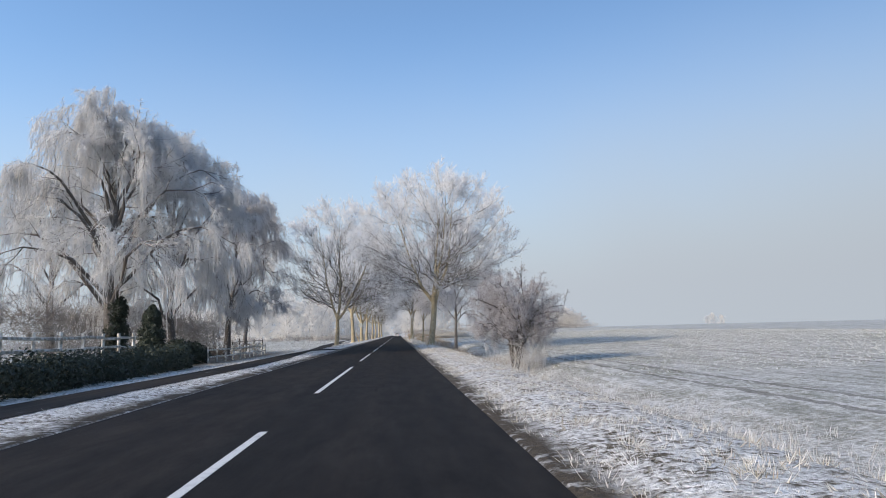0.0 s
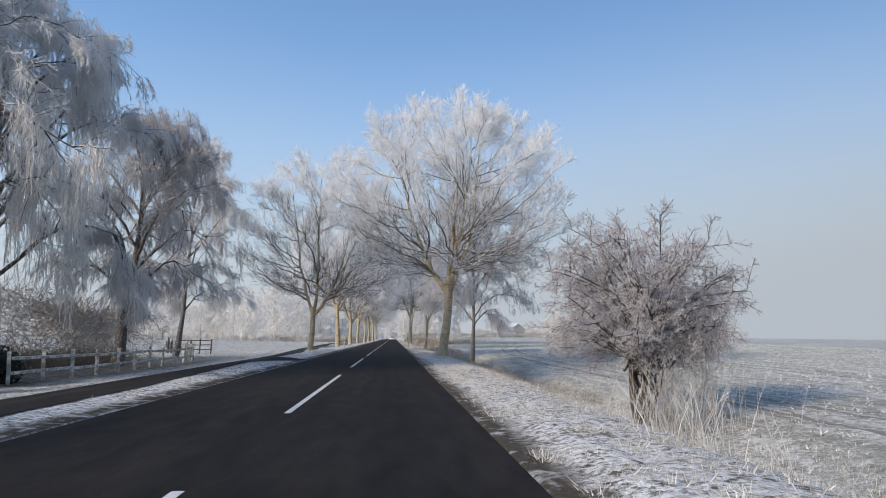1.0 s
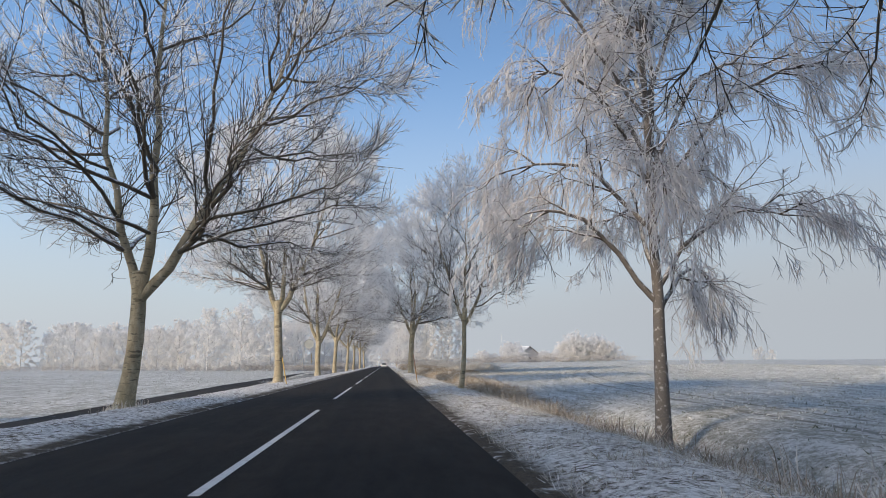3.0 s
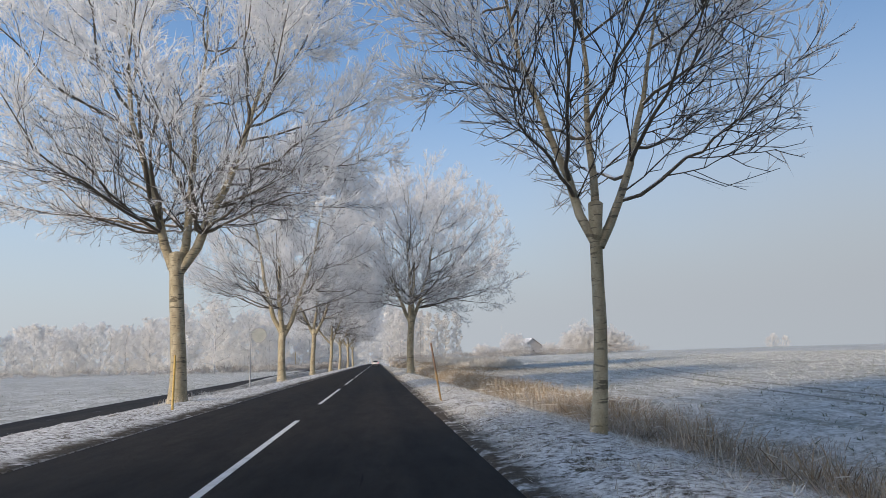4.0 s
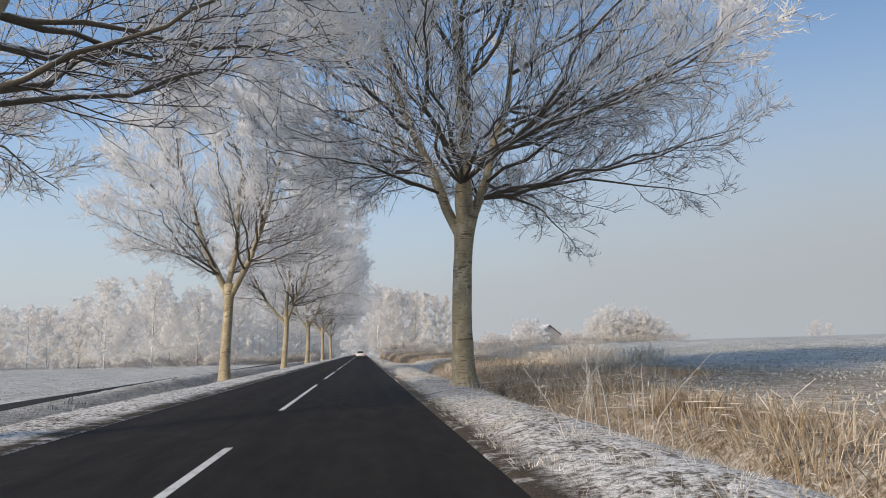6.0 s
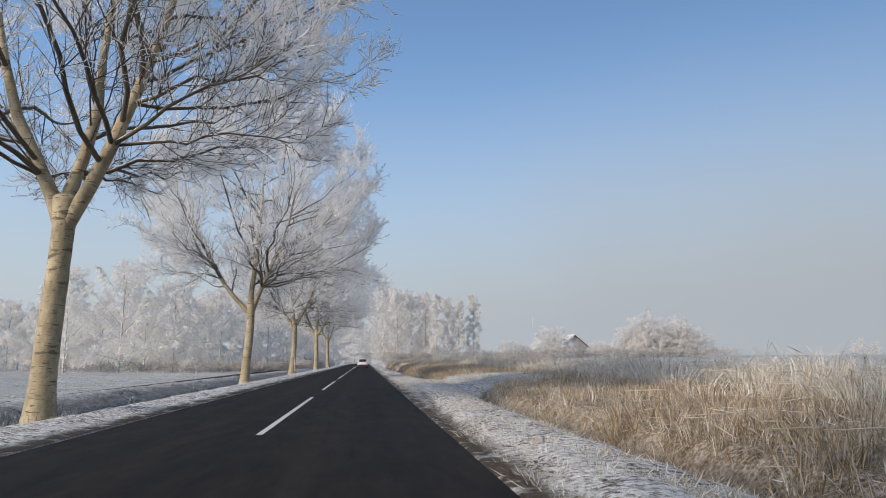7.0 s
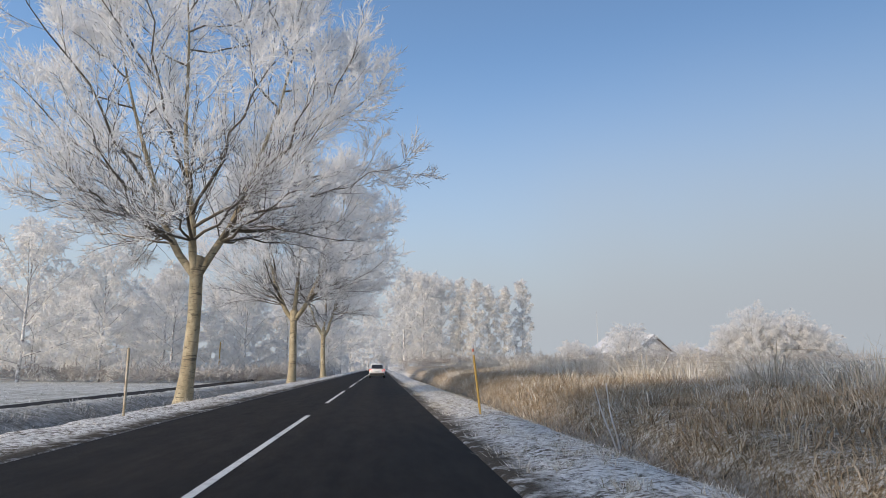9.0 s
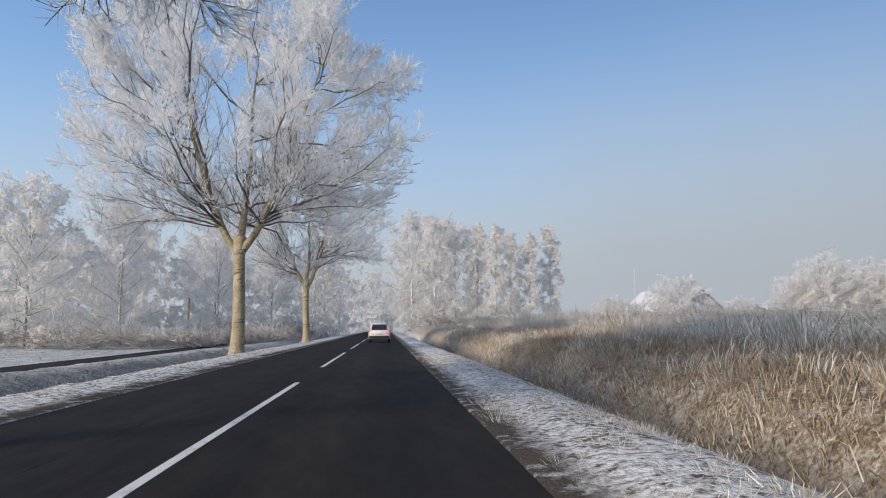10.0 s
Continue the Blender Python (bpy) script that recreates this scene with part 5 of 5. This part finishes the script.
house("farmhouse", 57.0, 344.0, 11.0, 14.0, 2.6, 6.2, 24, M["brick"], "brick farmhouse with a frosted gabled roof")
house("barn", 71.5, 336.0, 9.0, 5.0, 2.2, 3.3, 90, M["white_wall"], "low pale outbuilding beside the farmhouse")
pole = empty("flagpole", pose(49.5, 343.0, float(height_at(49.5, 343.0))))
zs = np.linspace(-0.3, 11.5, 5)
adopt(mesh_object("mast", *tubes(np.stack([0 * zs, 0 * zs, zs], 1)[None], np.linspace(0.09, 0.05, 5)[None], 8), M["sign_rim"]), pole)
bm = bmesh.new()
bmesh.ops.create_uvsphere(bm, u_segments=10, v_segments=6, radius=0.1, matrix=Matrix.Translation((0, 0, 11.55)))
part("finial", bm, M["sign_rim"], pole)
tagged(pole, "thin pale flagpole near the farm", "flagpole")


# ---- grasses ----
def blades(name, xs, ys, hs, width, mat, seed, label, bend=0.35, spread=0.25, kind="stuff"):
    """Many single blades: ribbons in two bends, tapering to a point."""
    rng = np.random.default_rng(seed)
    n = len(xs)
    base = np.stack([xs, ys, height_at(xs, ys) - 0.03], 1)
    a = rng.uniform(0, 2 * math.pi, n)
    out = np.stack([np.cos(a), np.sin(a), np.zeros(n)], 1)
    side = np.stack([-np.sin(a + 0.7), np.cos(a + 0.7), np.zeros(n)], 1) * (width * rng.uniform(0.6, 1.3, n))[:, None]
    b = bend * rng.random(n)[:, None] * hs[:, None]
    up = np.array([[0, 0, 1.0]]) * hs[:, None]
    p1 = base + 0.55 * up + out * b * 0.35 + rng.normal(size=(n, 3)) * 0.02
    p2 = base + 0.95 * up + out * b + rng.normal(size=(n, 3)) * spread * 0.2 * hs[:, None]
    V = np.stack([base - side, base + side, p1 + side * 0.7, p1 - side * 0.7, p2 + side * 0.15, p2 - side * 0.15], 1).reshape(-1, 3)
    i = np.arange(n)[:, None] * 6
    F = np.concatenate([i + [[0, 1, 2, 3]], i + [[3, 2, 4, 5]]])
    ob = mesh_object(name, V, F, mat)
    tagged(ob, label, "grass", kind=kind)
    return p1, p2


M["straw"] = grassy("dry_straw_grass", (0.14, 0.098, 0.056), (0.36, 0.265, 0.165), (0.66, 0.59, 0.49))
M["rime_grass"] = grassy("rimed_grass", (0.33, 0.265, 0.19), (0.61, 0.54, 0.44), (0.86, 0.84, 0.79))
M["slope_grass"] = grassy("brown_frosted_slope_grass", (0.10, 0.08, 0.055), (0.30, 0.25, 0.195), (0.62, 0.58, 0.53))
# ditch grass is toned dark and cool to carry the ditch's shade
M["ditch_grass"] = grassy("shade_toned_ditch_grass", (0.045, 0.048, 0.045), (0.17, 0.175, 0.18), (0.56, 0.57, 0.58))
M["white_grass"] = grassy("white_rimed_grass", (0.26, 0.235, 0.205), (0.50, 0.48, 0.45), (0.80, 0.80, 0.80))
M["verge_grass"] = grassy("frosted_verge_grass", (0.13, 0.105, 0.062), (0.42, 0.39, 0.33), (0.86, 0.85, 0.83), 4.5)
rng = np.random.default_rng(101)


def patchy(n, x0, x1, y0, y1, scale, cut, seed, bare=True):
    """Places that thin out in patches; bare: none on the field crossing."""
    r = np.random.default_rng(seed)
    x, y = r.uniform(x0, x1, n), r.uniform(y0, y1, n)
    keep = ~(bare & (x > 5.6) & (x < 10.5) & (y > 190.4) & (y < 200.6)) & ~((x > 6.2) & (x < 7.9) & (y > 187.2) & (y < 190.8)) & (np.array([noise.noise(Vector((a * scale, b * scale, seed))) for a, b in zip(x, y)]) + r.normal(size=n) * 0.15 > cut)
    return x[keep], y[keep]


def plumes(name, p1, p2, share, mat, seed, label, r=0.02):
    """Rime-thickened heads on part of the blades."""
    rr = np.random.default_rng(seed)
    k = rr.random(len(p1)) < share
    a, b = p1[k], p2[k]
    P = np.stack([a + (b - a) * 0.3, a + (b - a) * 0.8, b + (b - a) * 0.35], 1)
    return tagged(mesh_object(name, *tubes(P, np.repeat(np.array([[0.4, 1.0, 0.25]]) * r, len(P), 0), 3), mat), label, "grass", kind="stuff")


def tussocks(name, n, per, x0, x1, y0, y1, h0, h1, spread, width, mat, seed, cut, label, tall=0.0):
    """Clumps of blades that lean outwards from their middle; some lie over."""
    r = np.random.default_rng(seed)
    cx, cy = patchy(n, x0, x1, y0, y1, 0.45, cut, seed)
    cx = np.where(cx > 6, cx + ditch_x(cy) - 6.3, cx)
    m = len(cx)
    size = r.uniform(0.5, 1.3, m)
    d = r.normal(size=(m, per, 2)) * (spread * size)[:, None, None]
    x, y = (cx[:, None] + d[..., 0]).ravel(), (cy[:, None] + d[..., 1]).ravel()
    tilt = r.normal(size=(m, 1, 2)) * np.where(r.random((m, 1, 1)) < 0.3, 0.72, 0.36)
    h = np.repeat(h0 + (h1 - h0) * r.random(m) ** 1.6 * size, per) * r.uniform(0.55, 1.1, m * per)
    h = h * (1 + tall * np.clip((x - 10.0) / 3.0, 0, 1))
    lean = (d / (spread * size)[:, None, None] * 0.42 + tilt + r.normal(size=d.shape) * 0.18).reshape(-1, 2)
    base = np.stack([x, y, height_at(x, y) - 0.03], 1)
    p1, p2 = base.copy(), base.copy()
    p1[:, :2] += lean * h[:, None] * 0.40
    p1[:, 2] += h * 0.62
    p2[:, :2] += lean * h[:, None] * 1.15
    p2[:, 2] += h * (0.98 - 0.35 * np.clip(np.linalg.norm(lean, axis=1), 0, 1.2))
    a = r.uniform(0, 2 * math.pi, len(x))
    side = np.stack([np.cos(a), np.sin(a), 0 * a], 1) * (width * r.uniform(0.6, 1.3, len(x)))[:, None]
    V = np.stack([base - side, base + side, p1 + side * 0.8, p1 - side * 0.8, p2], 1).reshape(-1, 3)
    i = np.arange(len(x))[:, None] * 5
    F = np.concatenate([i + [[0, 1, 2]], i + [[0, 2, 3]], i + [[3, 2, 4]]])
    tagged(mesh_object(name, V, F, mat), label, "grass", kind="stuff")
    return p1, p2


tussocks("straw_grass", 5600, 15, 6.6, 14.0, 158, 272, 0.16, 0.60, 0.22, 0.0075, M["straw"], 103, -0.3, "matted brown and straw-coloured grass on the ditch bank")
tussocks("straw_grass", 3000, 16, 6.5, 10.5, 199, 246, 0.14, 0.42, 0.24, 0.0085, M["straw"], 133, -0.45, "short lodged straw grass on the near slope of the ditch")
tussocks("frosted_tufts", 2300, 18, 6.8, 13.5, 164, 275, 0.15, 0.75, 0.19, 0.0075, M["rime_grass"], 128, 0.05, "frost-white tufts among the straw on the bank")
p1, p2 = tussocks("reed_grass", 4000, 16, 12.6, 19.0, 172, 300, 0.45, 1.55, 0.22, 0.010, M["rime_grass"], 105, -0.08, "tall frosted reed grass along the bank's top", 0.12)
plumes("reed_plumes", p1, p2, 0.13, M["rime_grass"], 106, "frosted seed heads of the reed grass", 0.011)
p1, p2 = tussocks("straw_grass", 2700, 20, 6.6, 9.0, 100, 172, 0.16, 0.85, 0.22, 0.0065, M["straw"], 108, -0.15, "dry grass in the ditch at the field's edge")
plumes("straw_plumes", p1, p2, 0.07, M["rime_grass"], 109, "frosted heads on the ditch grass", 0.009)
tussocks("frosted_tufts", 1500, 20, 6.7, 9.6, 98, 172, 0.12, 0.58, 0.20, 0.0042, M["rime_grass"], 129, -0.05, "frost-grey tufts along the field's edge")
tussocks("slope_grass", 2700, 17, 6.1, 9.8, 58, 116, 0.16, 0.70, 0.19, 0.0060, M["slope_grass"], 131, -0.15, "brown-grey frosted grass at the foot of the verge")
tussocks("ditch_grass", 3600, 15, -9.9, -5.0, 136, 272, 0.10, 0.40, 0.18, 0.009, M["ditch_grass"], 127, -0.05, "frosted grass along the left-hand ditch's bank, toned dark for its shade")
tussocks("rimed_grass", 3400, 14, 6.1, 10.4, 14, 100, 0.10, 0.46, 0.17, 0.0045, M["white_grass"], 111, -0.2, "rime-covered rough grass on the slope below the road")


def frost_tufts(n, per, x0, x1, y0, y1, h0, h1, seed, label):
    """Short stiff tufts of frosted grass, upright in the middle and splayed at the rim."""
    r = np.random.default_rng(seed)
    cx, cy = patchy(n, x0, x1, y0, y1, 0.9, -0.22, seed, False)
    clear = ~((np.abs(cx - rut_x(cy)) < 0.15) & (cy > 171) & (cy < 188)) & ~((cx > 6.4) & (cx < 8.0) & (cy > 187.5) & (cy < 190.8))
    cx, cy = cx[clear], cy[clear]
    m = len(cx)
    size = np.repeat(r.uniform(0.5, 1.35, m) ** 1.3, per)
    d = r.normal(size=(m * per, 2)) * (0.055 * size)[:, None]
    x, y = np.repeat(cx, per) + d[:, 0], np.repeat(cy, per) + d[:, 1]
    base = np.stack([x, y, height_at(x, y) - 0.02], 1)
    tip = base.copy()
    tip[:, :2] += d * 0.9 + r.normal(size=d.shape) * 0.025
    tip[:, 2] += 0.02 + r.uniform(h0, h1, m * per) * size
    return tagged(mesh_object("verge_grass", *slivers(r, base, tip, 0.012 * size), M["verge_grass"], False), label, "grass", kind="stuff")


frost_tufts(19000, 13, 3.62, 6.3, 12, 250, 0.02, 0.10, 113, "short frosted grass on the road verge")
frost_tufts(2600, 13, 5.5, 9.6, 190.5, 200.5, 0.02, 0.10, 117, "short frosted grass on the field crossing")
gx, gy = patchy(22000, -9.5, -3.3, 12, 272, 0.7, 0.0, 114)
keep = (np.abs(gx - path_x(gy)) > 1.45) & ~((gy > 66) & (gy < 77) & (gx > -9.5)) & ~((gy < 63) & (gx < -7.0))
gx, gy = gx[keep], gy[keep]
blades("verge_grass", gx, gy, 0.03 + 0.10 * rng.random(len(gx)), 0.009, M["verge_grass"], 115, "short frosted grass between road and footpath", 0.9)


def crop_tufts(n, x0, x1, y0, y1, seed, label):
    """Frosted young crop: low clumps of pointed leaves in drilled rows, thinner far from the road."""
    r = np.random.default_rng(seed)
    x = x0 + (x1 - x0) * r.random(n) ** 1.7
    x = np.round(x / 0.45) * 0.45 + r.normal(size=n) * 0.06
    y = r.uniform(y0, y1, n)
    clear = (np.abs(x - path_x(y)) > 1.9) & ~((x < -9) & (x > -28) & (y < 84)) & ~((x < 0) & (x > path_x(y)))
    x, y = x[clear], y[clear]
    n = len(x)
    size = r.uniform(0.5, 1.2, n) * (0.8 + 0.006 * np.abs(x - x0))
    base = np.repeat(np.stack([x, y, height_at(x, y) - 0.02], 1), 4, 0)
    base[:, :2] += r.normal(size=(4 * n, 2)) * 0.05
    size = np.repeat(size, 4)
    tip = base + np.stack([r.normal(size=4 * n) * 0.07 * size, r.normal(size=4 * n) * 0.07 * size, r.uniform(0.05, 0.14, 4 * n) * size], 1)
    return tagged(mesh_object("winter_crop", *slivers(r, base, tip, 0.05 * size), M["crop_leaf"], False), label, "crop", kind="stuff")


M["crop_leaf"], n, l, b = material("frosted_crop_leaf", 0.85)
g = n.new("ShaderNodeNewGeometry")
l.new(ramp(n, l, g.outputs["Random Per Island"], (0.0, (0.07, 0.078, 0.045)), (0.35, (0.16, 0.165, 0.11)), (0.50, (0.50, 0.49, 0.46)), (1.0, (0.84, 0.835, 0.81))), b.inputs["Base Color"])
crop_tufts(46000, 9.0, 70.0, 40, 200, 141, "frosted young winter crop in rows on the open field")
crop_tufts(12000, -12.5, -60.0, 60, 290, 143, "frosted stubble and young crop on the field beyond the footpath")
crop_tufts(6000, 19.0, 75.0, 200, 290, 142, "frosted young winter crop beyond the bank")
bx, by = [], []
for x, y, *_ in AVENUE:
    a, r = rng.uniform(0, 6.28, 170), 0.28 + np.abs(rng.normal(size=170)) * 0.22
    bx.append(x + r * np.cos(a))
    by.append(y + r * np.sin(a))
bx, by = np.concatenate(bx), np.concatenate(by)
keep = (bx < -3.15) | (bx > 3.55)
blades("foot_grass", bx[keep], by[keep], 0.10 + 0.26 * rng.random(int(keep.sum())), 0.007, M["rime_grass"], 116, "frosted tufts round the feet of the trees", 0.5)


def stalks(x, y, n, spread, hmax, seed, label):
    r = np.random.default_rng(seed)
    b = np.stack([x + r.normal(size=n) * spread, y + r.normal(size=n) * spread], 1)
    h = hmax * r.uniform(0.4, 1.0, n)
    P = np.zeros((n, 4, 3))
    P[:, :, :2] = b[:, None]
    z0 = height_at(b[:, 0], b[:, 1])
    q = np.linspace(0, 1, 4)
    P[:, :, 2] = z0[:, None] - 0.05 + h[:, None] * q[None]
    P[:, :, :2] += r.normal(size=(n, 1, 2)) * 0.30 * (h[:, None, None] * q[None, :, None] ** 1.5)
    side, _ = shoots(r, P, 4, (0.4, 1.0), (20, 55), (0.08, 0.25), 2, 0.1, 0.05)
    v = merged(tubes(P, taper(n, 4, 0.007, 0.004), 3), tubes(side, taper(len(side), 2, 0.006, 0.003), 3))
    return tagged(mesh_object("weed_stalks", *v, M["white_grass"]), label, "weeds", kind="stuff")


stalks(9.7, 50.6, 230, 0.75, 2.3, 121, "tall rimed weed stalks beside the hawthorn")
stalks(6.4, 42.0, 26, 0.5, 1.1, 122, "rimed weed stalks on the verge's slope")
stalks(5.3, 145.8, 14, 0.55, 1.2, 123, "white rimed weed stalks in the ditch")
stalks(5.43, 77.9, 60, 0.45, 0.7, 124, "frosted stalks round the foot of the tree")

for x, y, top, lean in ((6.32, 213.4, 0.92, -0.46), (6.38, 213.5, 0.98, -0.26)):
    q = np.linspace(0, 1, 7)
    h = top + 0.08 - float(height_at(x, y))
    stem = np.stack([x + lean * q ** 1.3 + 0.03 * np.sin(7 * q), y + 0.06 * np.sin(5 * q), float(height_at(x, y)) - 0.08 + h * q], 1)
    tagged(mesh_object("bare_stem", *tubes(stem[None], np.linspace(0.020, 0.012, 7)[None], 6), M["white_grass"]), "bent pale bare stem leaning over the ditch", "stem", "bare stems on the ditch bank")
